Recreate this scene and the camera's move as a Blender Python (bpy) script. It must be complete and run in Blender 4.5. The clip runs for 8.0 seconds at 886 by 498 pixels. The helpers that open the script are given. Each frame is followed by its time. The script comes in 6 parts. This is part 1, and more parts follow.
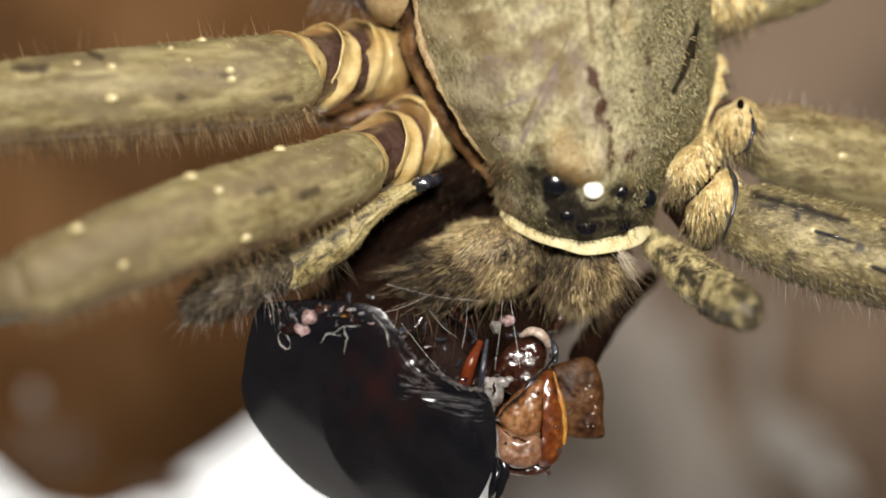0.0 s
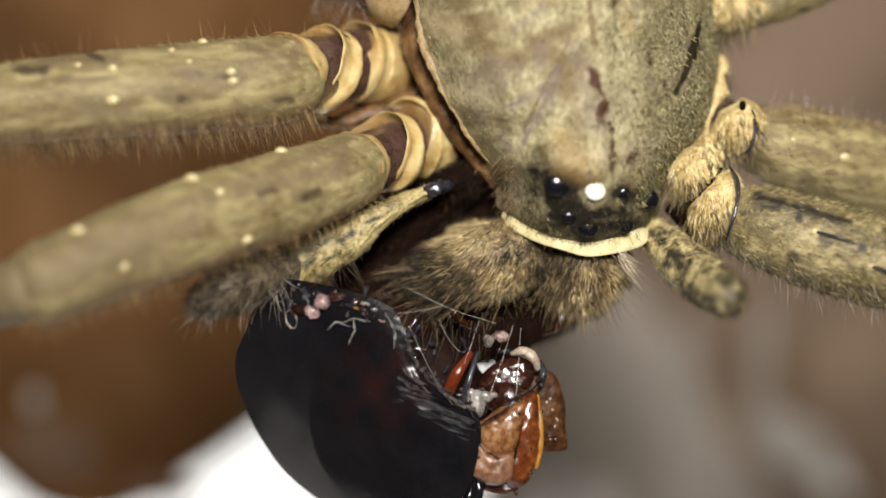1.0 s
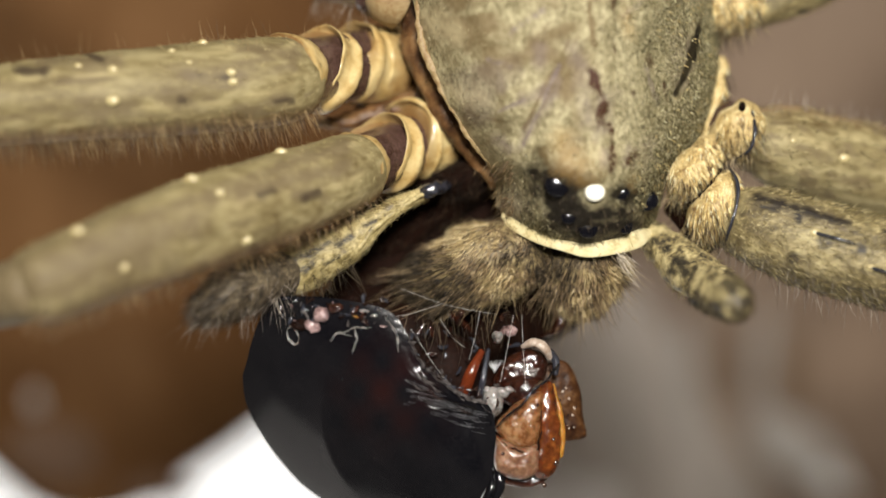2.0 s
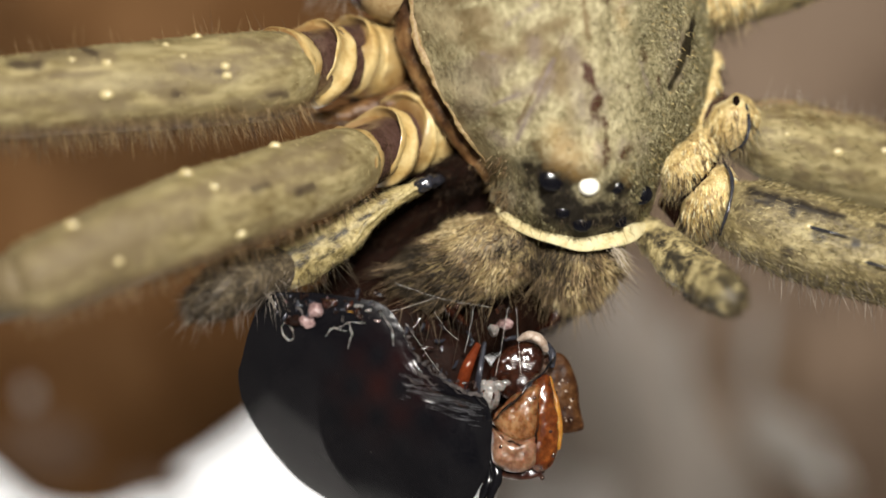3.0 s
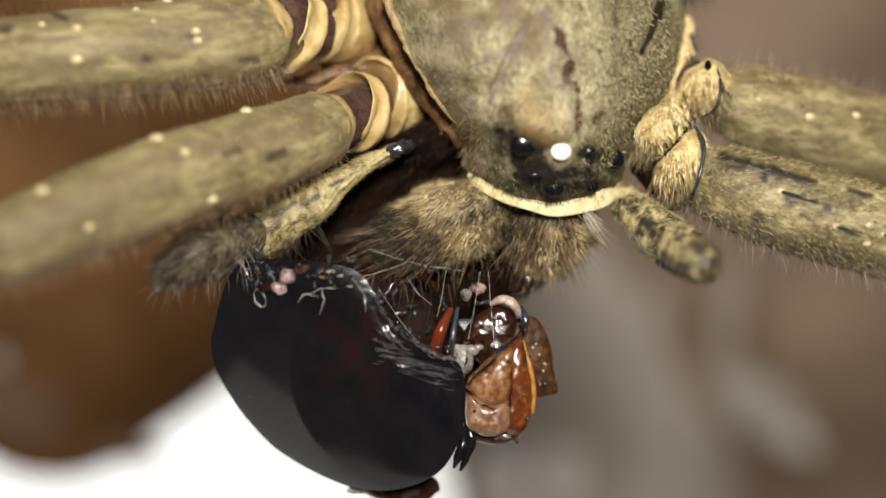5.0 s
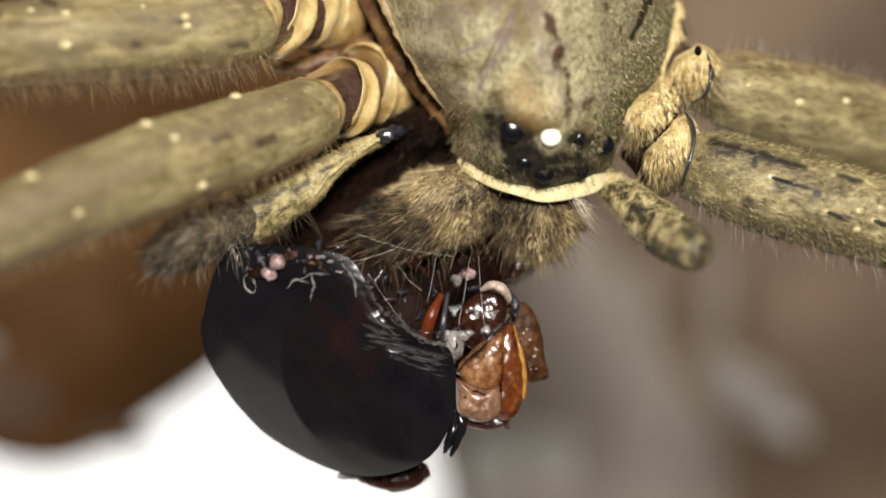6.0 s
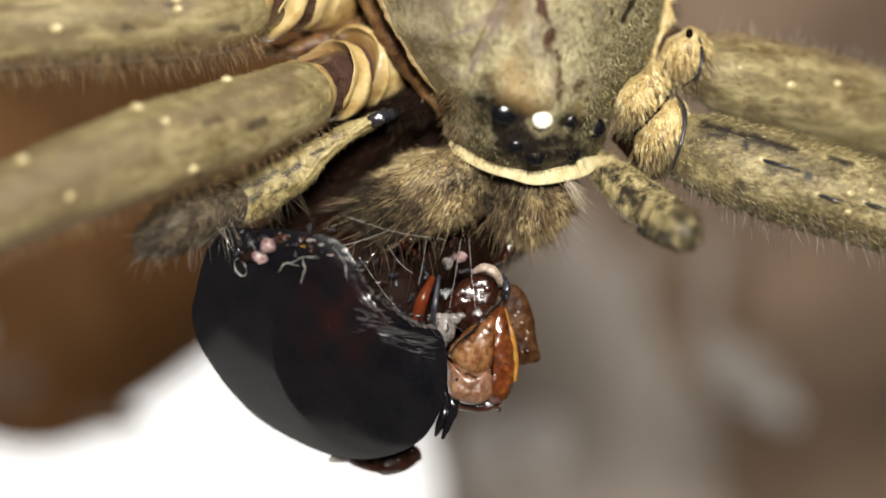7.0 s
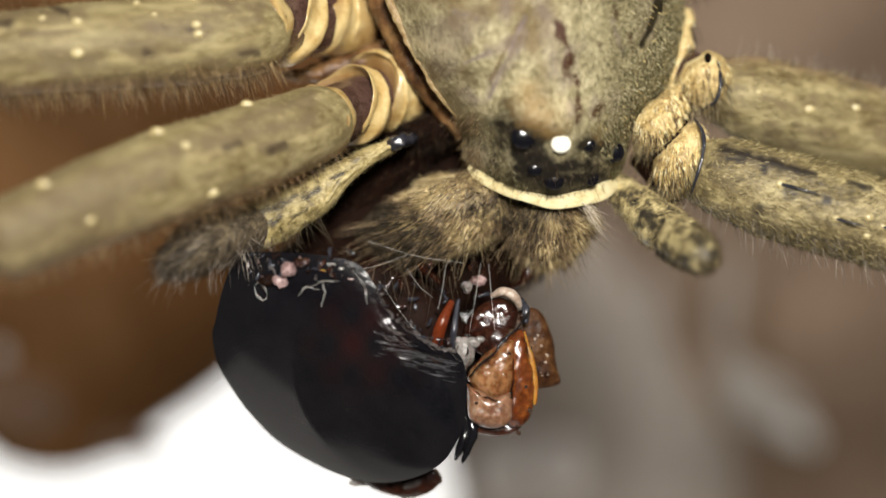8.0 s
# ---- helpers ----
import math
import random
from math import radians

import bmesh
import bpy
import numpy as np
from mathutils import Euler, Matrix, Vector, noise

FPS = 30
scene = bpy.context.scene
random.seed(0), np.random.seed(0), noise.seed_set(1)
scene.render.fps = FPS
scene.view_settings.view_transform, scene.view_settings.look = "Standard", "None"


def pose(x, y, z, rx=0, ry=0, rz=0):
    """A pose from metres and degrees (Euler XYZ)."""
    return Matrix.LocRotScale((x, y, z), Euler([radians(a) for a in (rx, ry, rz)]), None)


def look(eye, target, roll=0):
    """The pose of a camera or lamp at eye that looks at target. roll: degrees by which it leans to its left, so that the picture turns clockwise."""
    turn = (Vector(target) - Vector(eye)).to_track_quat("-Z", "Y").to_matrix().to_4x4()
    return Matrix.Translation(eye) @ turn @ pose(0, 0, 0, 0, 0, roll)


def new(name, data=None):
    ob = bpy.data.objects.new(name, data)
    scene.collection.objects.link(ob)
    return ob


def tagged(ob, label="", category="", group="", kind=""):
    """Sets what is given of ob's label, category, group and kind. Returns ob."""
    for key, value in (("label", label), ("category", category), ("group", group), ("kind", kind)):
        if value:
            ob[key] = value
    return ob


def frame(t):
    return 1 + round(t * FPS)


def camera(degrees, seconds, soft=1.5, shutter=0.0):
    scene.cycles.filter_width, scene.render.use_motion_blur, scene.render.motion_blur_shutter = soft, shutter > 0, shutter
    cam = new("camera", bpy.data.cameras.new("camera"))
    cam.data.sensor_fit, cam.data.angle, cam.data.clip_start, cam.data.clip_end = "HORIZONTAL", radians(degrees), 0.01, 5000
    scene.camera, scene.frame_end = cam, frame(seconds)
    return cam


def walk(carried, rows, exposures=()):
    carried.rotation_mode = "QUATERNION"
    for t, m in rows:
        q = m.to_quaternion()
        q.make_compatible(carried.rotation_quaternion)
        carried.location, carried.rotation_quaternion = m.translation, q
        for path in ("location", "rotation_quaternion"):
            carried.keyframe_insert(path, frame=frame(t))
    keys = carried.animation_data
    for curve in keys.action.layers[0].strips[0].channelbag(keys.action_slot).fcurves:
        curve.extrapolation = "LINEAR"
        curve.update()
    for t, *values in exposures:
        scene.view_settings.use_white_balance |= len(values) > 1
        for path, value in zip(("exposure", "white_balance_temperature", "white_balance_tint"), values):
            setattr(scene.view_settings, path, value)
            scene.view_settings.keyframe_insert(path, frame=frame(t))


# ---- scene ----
# A huntsman spider feeding, seen close by. Lengths in the plan are millimetres.
MM = 0.001

cam = camera(24, 8.0, soft=1.8)
cam.data.dof.use_dof = True
cam.data.dof.focus_distance = 0.0684
cam.data.dof.aperture_fstop = 21
walk(cam, [
    (0, pose(0, -0.06807, 0, 89.885, -0.037, 0.018)),
    (0.5, pose(0, -0.06797, 0, 89.889, -0.033, 0.029)),
    (1, pose(0, -0.06796, 0, 89.927, 0.030, 0.063)),
    (1.5, pose(0, -0.06800, 0, 90.000, 0.000, 0.000)),
    (1.7, pose(0, -0.06800, 0, 90.000, 0.002, 0.054)),
    (2.8, pose(0, -0.06799, 0, 89.728, 0.010, 0.054)),
    (3, pose(0, -0.06799, 0, 89.785, 0.013, -0.102)),
    (3.5, pose(0, -0.06793, 0, 89.352, -0.020, -0.059)),
    (4, pose(0, -0.06794, 0, 89.267, 0.047, -0.406)),
    (4.5, pose(0, -0.06796, 0, 89.100, 0.058, -0.640)),
    (4.7, pose(0, -0.06795, 0, 88.990, 0.065, -0.764)),
    (5.8, pose(0, -0.06789, 0, 88.500, 0.108, -1.045)),
    (6, pose(0, -0.06788, 0, 88.440, 0.113, -1.154)),
    (6.5, pose(0, -0.06785, 0, 88.232, 0.148, -1.323)),
    (7, pose(0, -0.06788, 0, 87.970, 0.170, -1.391)),
    (7.5, pose(0, -0.06806, 0, 88.197, 0.165, -1.147)),
    (8, pose(0, -0.06804, 0, 88.633, 0.167, -0.864)),
])

# ---- world and light: a dim room, one small lamp beside the lens ----
world = bpy.data.worlds.new("world")
scene.world = world
world.use_nodes = True
world.node_tree.nodes["Background"].inputs[0].default_value = (0.9, 0.85, 0.8, 1)
world.node_tree.nodes["Background"].inputs[1].default_value = 0.12

lamp = bpy.data.lights.new("flash_lamp", "AREA")
lamp.shape, lamp.size, lamp.energy, lamp.color = "DISK", 0.050, 0.87, (1.0, 0.955, 0.885)
new("flash_lamp", lamp).matrix_world = look((0.012, -0.208, 0.064), (0.0, 0, 0))


# ---- materials ----
def nodes_of(name):
    m = bpy.data.materials.new(name)
    m.use_nodes = True
    nt = m.node_tree
    return m, nt, nt.nodes["Principled BSDF"]


def add(nt, kind, **values):
    n = nt.nodes.new(kind)
    for key, v in values.items():
        n.inputs[key.replace("_", " ")].default_value = v
    return n


def mm_coords(nt):
    """Object space in millimetres."""
    tc = nt.nodes.new("ShaderNodeTexCoord")
    mp = nt.nodes.new("ShaderNodeMapping")
    mp.inputs["Scale"].default_value = (1000, 1000, 1000)
    nt.links.new(tc.outputs["Object"], mp.inputs["Vector"])
    return mp.outputs["Vector"]


def ramp(nt, fac, stops):
    r = nt.nodes.new("ShaderNodeValToRGB")
    e = r.color_ramp.elements
    while len(e) < len(stops):
        e.new(0.5)
    for k, (p, c) in enumerate(stops):
        e[k].position, e[k].color = p, (*c, 1)
    nt.links.new(fac, r.inputs["Fac"])
    return r.outputs["Color"]


def mixed(nt, fac, a, b, mode="MIX"):
    m = nt.nodes.new("ShaderNodeMix")
    m.data_type, m.blend_type = "RGBA", mode
    if isinstance(fac, float):
        m.inputs["Factor"].default_value = fac
    else:
        nt.links.new(fac, m.inputs["Factor"])
    for key, v in (("A", a), ("B", b)):
        k = [s for s in m.inputs if s.name == key and s.type == "RGBA"][0]
        if isinstance(v, tuple):
            k.default_value = (*v, 1)
        else:
            nt.links.new(v, k)
    return [s for s in m.outputs if s.type == "RGBA"][0]


def surface(name, stops, scale=1.2, fine=9.0, rough=0.6, bump=0.03, stretch=(1, 1, 1), spots=None, spot_scale=2.2,
            spot_size=0.28, marks=None, fine_mix=0.5, spec=0.5, coat=0.0, metal=0.0, sub=0.0):
    """Mottled surface: coarse and fine noise through a ramp, round spots, pigment marks, fine relief."""
    m, nt, p = nodes_of(name)
    co = mm_coords(nt)
    mp = nt.nodes.new("ShaderNodeMapping")
    mp.inputs["Scale"].default_value = stretch
    nt.links.new(co, mp.inputs["Vector"])
    big = add(nt, "ShaderNodeTexNoise", Scale=scale, Detail=5.0, Roughness=0.6)
    small = add(nt, "ShaderNodeTexNoise", Scale=fine, Detail=4.0, Roughness=0.65)
    nt.links.new(mp.outputs[0], big.inputs["Vector"])
    nt.links.new(mp.outputs[0], small.inputs["Vector"])
    f = nt.nodes.new("ShaderNodeMix")
    f.inputs[0].default_value = fine_mix
    nt.links.new(big.outputs["Fac"], f.inputs[2])
    nt.links.new(small.outputs["Fac"], f.inputs[3])
    col = ramp(nt, f.outputs[0], stops)
    if spots:
        v = add(nt, "ShaderNodeTexVoronoi", Scale=spot_scale)
        nt.links.new(co, v.inputs["Vector"])
        mask = ramp(nt, v.outputs["Distance"], [(spot_size * 0.55, (1, 1, 1)), (spot_size, (0, 0, 0))])
        keep = ramp(nt, big.outputs["Fac"], [(0.48, (0, 0, 0)), (0.58, (1, 1, 1))])
        mask = mixed(nt, 1.0, mask, keep, "MULTIPLY")
        col = mixed(nt, mask, col, spots)
    if marks:
        for attr, c in marks:
            a = nt.nodes.new("ShaderNodeAttribute")
            a.attribute_name = attr
            col = mixed(nt, a.outputs["Fac"], col, c)
    nt.links.new(col, p.inputs["Base Color"])
    b = nt.nodes.new("ShaderNodeBump")
    b.inputs["Strength"].default_value, b.inputs["Distance"].default_value = 0.7, bump * MM
    nt.links.new(small.outputs["Fac"], b.inputs["Height"])
    nt.links.new(b.outputs["Normal"], p.inputs["Normal"])
    rr = nt.nodes.new("ShaderNodeMapRange")
    rr.inputs["To Min"].default_value, rr.inputs["To Max"].default_value = rough * 0.75, min(1.0, rough * 1.25)
    nt.links.new(small.outputs["Fac"], rr.inputs["Value"])
    nt.links.new(rr.outputs[0], p.inputs["Roughness"])
    p.inputs["Specular IOR Level"].default_value = spec
    p.inputs["Coat Weight"].default_value = coat
    p.inputs["Coat Roughness"].default_value = 0.08
    p.inputs["Metallic"].default_value = metal
    if sub:
        p.inputs["Subsurface Weight"].default_value = sub
        p.inputs["Subsurface Scale"].default_value = 0.4 * MM
    return m


def hair_material(name, stops, rough=0.45, spec=0.5):
    """Each hair takes its own tone."""
    m, nt, p = nodes_of(name)
    g = nt.nodes.new("ShaderNodeNewGeometry")
    col = ramp(nt, g.outputs["Random Per Island"], stops)
    nt.links.new(col, p.inputs["Base Color"])
    p.inputs["Roughness"].default_value = rough
    p.inputs["Specular IOR Level"].default_value = spec
    return m


OLIVE = surface("carapace_cuticle", [(0.39, (0.18, 0.148, 0.078)), (0.47, (0.30, 0.257, 0.142)), (0.53, (0.395, 0.345, 0.200)), (0.60, (0.53, 0.468, 0.288))],
                scale=1.3, fine=6.0, fine_mix=0.6, rough=0.6, bump=0.06, spec=0.25, stretch=(1.1, 1, 0.9),
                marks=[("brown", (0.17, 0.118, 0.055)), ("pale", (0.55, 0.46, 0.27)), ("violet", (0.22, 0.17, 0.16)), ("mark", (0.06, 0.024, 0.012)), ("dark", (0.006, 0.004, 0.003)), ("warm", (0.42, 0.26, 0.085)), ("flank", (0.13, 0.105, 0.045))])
LEG = surface("leg_cuticle", [(0.36, (0.1135, 0.0800, 0.0316)), (0.45, (0.1962, 0.1535, 0.0698)), (0.53, (0.2623, 0.2148, 0.1032)), (0.62, (0.3581, 0.3013, 0.1572))],
              scale=0.9, fine=3.2, rough=0.6, bump=0.05, spec=0.25, stretch=(0.3, 1.2, 1.3), spots=(0.18, 0.135, 0.07), spot_scale=0.55, spot_size=0.2, marks=[("pale", (0.47, 0.39, 0.20)), ("edge", (0.33, 0.20, 0.115)), ("halo", (0.15, 0.112, 0.062)), ("mark", (0.06, 0.042, 0.026))])
FURRY = surface("furry_leg_cuticle", [(0.37, (0.06, 0.045, 0.02)), (0.46, (0.18, 0.14, 0.06)), (0.54, (0.31, 0.25, 0.12)), (0.62, (0.50, 0.42, 0.22))],
                scale=0.7, fine=5.0, rough=0.55, bump=0.07, stretch=(0.8, 1.2, 1.4), spots=(0.02, 0.014, 0.01), spot_scale=0.7, spot_size=0.26, marks=[("pale", (0.52, 0.44, 0.22)), ("halo", (0.10, 0.075, 0.04)), ("mark", (0.012, 0.008, 0.006))])
CREAM = surface("joint_cuticle", [(0.36, (0.28, 0.155, 0.045)), (0.46, (0.50, 0.34, 0.125)), (0.60, (0.68, 0.53, 0.25))],
                scale=0.8, fine=3.0, fine_mix=0.3, rough=0.3, bump=0.03, coat=0.6, marks=[("mark", (0.15, 0.068, 0.024))])
EDGE = surface("shell_edge", [(0.37, (0.24, 0.14, 0.055)), (0.60, (0.40, 0.30, 0.15))], scale=1.2, rough=0.5, bump=0.04)
MEMBRANE = surface("joint_membrane", [(0.35, (0.035, 0.016, 0.010)), (0.65, (0.13, 0.075, 0.062))], scale=1.0, rough=0.2, bump=0.03, coat=0.8)
# near-black: also the colour of pieces that stand for shade
UNDER = surface("underside_and_shade", [(0.35, (0.004, 0.002, 0.0015)), (0.65, (0.017, 0.007, 0.004))], scale=0.8, rough=0.75, bump=0.03, spec=0.04)
PLEURA = surface("pleura_membrane", [(0.38, (0.0450, 0.0188, 0.0075)), (0.50, (0.1425, 0.0675, 0.0255)), (0.62, (0.2850, 0.1613, 0.0660))], scale=1.2, fine_mix=0.2, rough=0.4, bump=0.03, spec=0.4)
BAND = surface("clypeus_cuticle", [(0.36, (0.46, 0.35, 0.15)), (0.46, (0.68, 0.58, 0.31)), (0.60, (0.80, 0.72, 0.44))], scale=1.4, fine_mix=0.3, rough=0.5, bump=0.012, spec=0.3)
CHEL = surface("chelicera_cuticle", [(0.40, (0.03, 0.022, 0.012)), (0.48, (0.16, 0.115, 0.055)), (0.60, (0.36, 0.28, 0.13))], scale=1.1, fine=6.0, rough=0.55, bump=0.05)
PALP = surface("palp_cuticle", [(0.38, (0.13, 0.095, 0.035)), (0.47, (0.34, 0.27, 0.11)), (0.60, (0.58, 0.48, 0.24))],
               scale=1.1, fine=6.0, rough=0.5, bump=0.05, spots=(0.05, 0.038, 0.025), spot_scale=0.9, spot_size=0.32, marks=[("mark", (0.014, 0.010, 0.008))])
MOTTLED = surface("mottled_palp_cuticle", [(0.36, (0.035, 0.029, 0.020)), (0.43, (0.14, 0.11, 0.058)), (0.49, (0.36, 0.29, 0.135)), (0.58, (0.62, 0.52, 0.27))],
                  scale=1.5, fine=6.0, fine_mix=0.3, rough=0.5, bump=0.05, marks=[("mark", (0.016, 0.013, 0.012))])
TARSUS = surface("tarsus_cuticle", [(0.38, (0.018, 0.014, 0.010)), (0.50, (0.085, 0.064, 0.038)), (0.62, (0.21, 0.165, 0.098))], scale=1.1, fine=6.0, rough=0.6, bump=0.05)
JOINT = surface("joint_black", [(0.35, (0.012, 0.012, 0.016)), (0.65, (0.04, 0.042, 0.055))], scale=1.5, rough=0.16, bump=0.03, coat=0.5)
SPINE = surface("spine_base", [(0.35, (0.40, 0.31, 0.13)), (0.65, (0.58, 0.50, 0.27))], scale=2.0, rough=0.3, bump=0.01)
H_GOLD = hair_material("setae_gold", [(0.0, (0.216, 0.162, 0.060)), (0.5, (0.432, 0.348, 0.156)), (1.0, (0.660, 0.552, 0.288))])
H_OLIVE = hair_material("setae_olive", [(0.0, (0.04, 0.032, 0.014)), (0.35, (0.17, 0.145, 0.062)), (0.7, (0.36, 0.315, 0.165)), (1.0, (0.74, 0.67, 0.42))])
H_BROWN = hair_material("setae_brown", [(0.0, (0.05, 0.028, 0.012)), (0.5, (0.19, 0.115, 0.048)), (1.0, (0.45, 0.32, 0.155))])
H_JAW = hair_material("setae_jaw", [(0.0, (0.04, 0.024, 0.013)), (0.5, (0.19, 0.125, 0.062)), (1.0, (0.48, 0.35, 0.19))])
H_STRAW = hair_material("setae_straw", [(0.0, (0.24, 0.165, 0.07)), (0.5, (0.50, 0.375, 0.175)), (1.0, (0.82, 0.69, 0.42))])
H_PALE = hair_material("setae_pale", [(0.0, (0.35, 0.27, 0.17)), (1.0, (0.85, 0.76, 0.62))])
H_LEG = hair_material("setae_leg", [(0.0, (0.025, 0.018, 0.008)), (0.4, (0.19, 0.145, 0.055)), (0.75, (0.42, 0.335, 0.15)), (1.0, (0.72, 0.62, 0.34))])
H_COXA = hair_material("setae_coxa", [(0.0, (0.2576, 0.1546, 0.0515)), (0.25, (0.6698, 0.4760, 0.1803)), (0.6, (0.9700, 0.7851, 0.3606)), (1.0, (0.9700, 0.9700, 0.6955))])
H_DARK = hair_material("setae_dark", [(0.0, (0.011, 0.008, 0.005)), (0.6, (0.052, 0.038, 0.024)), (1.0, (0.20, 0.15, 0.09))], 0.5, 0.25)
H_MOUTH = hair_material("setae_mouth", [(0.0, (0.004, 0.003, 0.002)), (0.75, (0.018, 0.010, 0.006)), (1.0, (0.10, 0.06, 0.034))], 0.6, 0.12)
H_GREY = hair_material("setae_grey", [(0.0, (0.10, 0.075, 0.06)), (0.6, (0.30, 0.25, 0.20)), (1.0, (0.52, 0.45, 0.37))])


def glassy(name, colour, rough=0.04, coat=1.0):
    m, nt, p = nodes_of(name)
    p.inputs["Base Color"].default_value = (*colour, 1)
    p.inputs["Roughness"].default_value = rough
    p.inputs["Coat Weight"].default_value = coat
    return m


EYE = glassy("eye_lens", (0.005, 0.005, 0.007), 0.13, 0.25)
# the lamp thrown back by one eye, put in as a plain white colour
EYE_SHINE, _nt, _p = nodes_of("eye_shine")
_p.inputs["Base Color"].default_value = (0.98, 0.95, 0.80, 1)
_p.inputs["Roughness"].default_value = 0.5
_p.inputs["Specular IOR Level"].default_value = 0.8

# the rim mark is a grey reflection put into the shell's colour
SHELL = surface("black_shell", [(0.35, (0.0026, 0.0028, 0.0042)), (0.65, (0.008, 0.0075, 0.009))], scale=0.8, fine=12.0, rough=0.15, bump=0.004,
                marks=[("red", (0.030, 0.006, 0.004)), ("rim", (0.020, 0.019, 0.021))])
RIDGE_GLINT = surface("ridge_glint", [(0.38, (0.03, 0.030, 0.034)), (0.60, (0.15, 0.15, 0.16))], scale=2.5, fine=9.0, rough=0.3, bump=0.02)
# grey base: part of the edge's broad highlight is in the colour
LIP = surface("torn_shell_edge", [(0.40, (0.008, 0.006, 0.006)), (0.60, (0.10, 0.085, 0.080))], scale=2.5, fine=9.0, rough=0.42, bump=0.10)
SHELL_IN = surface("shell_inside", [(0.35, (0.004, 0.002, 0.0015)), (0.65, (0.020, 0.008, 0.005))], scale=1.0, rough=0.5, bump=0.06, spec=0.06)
TAN = surface("amber_face", [(0.38, (0.0765, 0.0255, 0.0068)), (0.50, (0.1870, 0.0765, 0.0255)), (0.62, (0.3230, 0.1700, 0.0765))], scale=0.9, fine=4.0, rough=0.28, bump=0.04, coat=0.7, sub=0.3)
RUST = surface("rust_cuticle", [(0.36, (0.0070, 0.0021, 0.0014)), (0.50, (0.0245, 0.0063, 0.0028)), (0.62, (0.0560, 0.0154, 0.0063))], scale=0.9, fine=5.0, rough=0.2, bump=0.05, coat=1.0)
CHIN = surface("flesh_lobe", [(0.38, (0.0780, 0.0312, 0.0156)), (0.50, (0.1872, 0.0897, 0.0484)), (0.62, (0.3276, 0.1950, 0.1248))], scale=1.1, fine=5.0, rough=0.32, bump=0.04, coat=0.5, sub=0.3)
COLLAR = surface("collar_cuticle", [(0.36, (0.0410, 0.0082, 0.0025)), (0.50, (0.1312, 0.0328, 0.0066)), (0.62, (0.2788, 0.0861, 0.0148))], scale=0.7, fine=3.5, rough=0.22, bump=0.03, coat=0.8, sub=0.3)
HIND = surface("hind_plate", [(0.38, (0.0166, 0.0057, 0.0026)), (0.50, (0.0542, 0.0217, 0.0076)), (0.62, (0.1148, 0.0542, 0.0204))], scale=1.0, fine=4.0, fine_mix=0.35, rough=0.45, bump=0.05, spec=0.15)
AMBERLIT = surface("amber_edge", [(0.36, (0.225, 0.083, 0.011)), (0.60, (0.465, 0.225, 0.038))], scale=1.5, rough=0.25, bump=0.02, coat=0.6, sub=0.4)
RED = surface("red_cuticle", [(0.35, (0.07, 0.012, 0.004)), (0.65, (0.17, 0.034, 0.010))], scale=1.2, rough=0.1, bump=0.02)
FLESH = surface("pink_flesh", [(0.38, (0.09, 0.045, 0.040)), (0.60, (0.42, 0.28, 0.27))], scale=3.0, rough=0.25, bump=0.10, coat=0.8)
PULP = surface("white_pulp", [(0.38, (0.0720, 0.0612, 0.0540)), (0.62, (0.3024, 0.2808, 0.2628))], scale=2.0, rough=0.3, bump=0.02, coat=0.6, sub=0.15)
BONE = surface("pale_ring", [(0.38, (0.2890, 0.1870, 0.1275)), (0.62, (0.5950, 0.5100, 0.4250))], scale=3.0, rough=0.35, bump=0.03)
WET = glassy("fluid_drop", (0.045, 0.022, 0.015), 0.05)
SILK = glassy("silk", (0.7, 0.68, 0.64), 0.35, 0.0)

BOARD = surface("brown_wood", [(0.30, (0.062, 0.026, 0.008)), (0.50, (0.104, 0.049, 0.017)), (0.68, (0.168, 0.089, 0.038))], scale=0.06, fine=0.5, rough=0.8, bump=0.15, spec=0.10, stretch=(1, 1, 0.5), fine_mix=0.3)
GREY = surface("grey_bark", [(0.30, (0.1138, 0.0759, 0.0494)), (0.50, (0.1690, 0.1162, 0.0794)), (0.70, (0.2507, 0.1840, 0.1323))], scale=0.05, fine=0.4, rough=0.7, bump=0.15, spec=0.2, stretch=(1.6, 1, 0.5), fine_mix=0.3)
STONE = surface("pale_grey_bark", [(0.30, (0.2318, 0.1893, 0.1557)), (0.50, (0.3136, 0.2632, 0.2218)), (0.70, (0.4648, 0.4110, 0.3595))], scale=0.05, fine=0.4, rough=0.5, bump=0.15, stretch=(1.8, 1, 0.4), fine_mix=0.3)
BOUNCE = surface("bounce_white", [(0.35, (0.74, 0.73, 0.71)), (0.65, (0.80, 0.79, 0.77))], scale=0.02, fine=0.3, rough=0.8, bump=0.1)
GOLD = surface("golden_coxa_cuticle", [(0.38, (0.1555, 0.0864, 0.0259)), (0.47, (0.5011, 0.3629, 0.1469)), (0.60, (0.7344, 0.6048, 0.3197))], scale=0.9, fine=5.0, rough=0.5, bump=0.05)
STREAK = surface("pale_bark_streak", [(0.30, (0.225, 0.198, 0.170)), (0.50, (0.300, 0.269, 0.237)), (0.70, (0.413, 0.381, 0.350))], scale=0.08, fine=0.5, rough=0.5, bump=0.15)
PALE_WOOD = surface("pale_wood", [(0.30, (0.09, 0.052, 0.030)), (0.70, (0.165, 0.105, 0.070))], scale=0.1, fine=0.5, rough=0.8, bump=0.15, spec=0.1)
BARK_SHADOW = surface("bark_shadow", [(0.30, (0.0750, 0.0480, 0.0270)), (0.70, (0.1500, 0.0990, 0.0600))], scale=0.1, fine=0.5, rough=0.8, bump=0.15, spec=0.1)
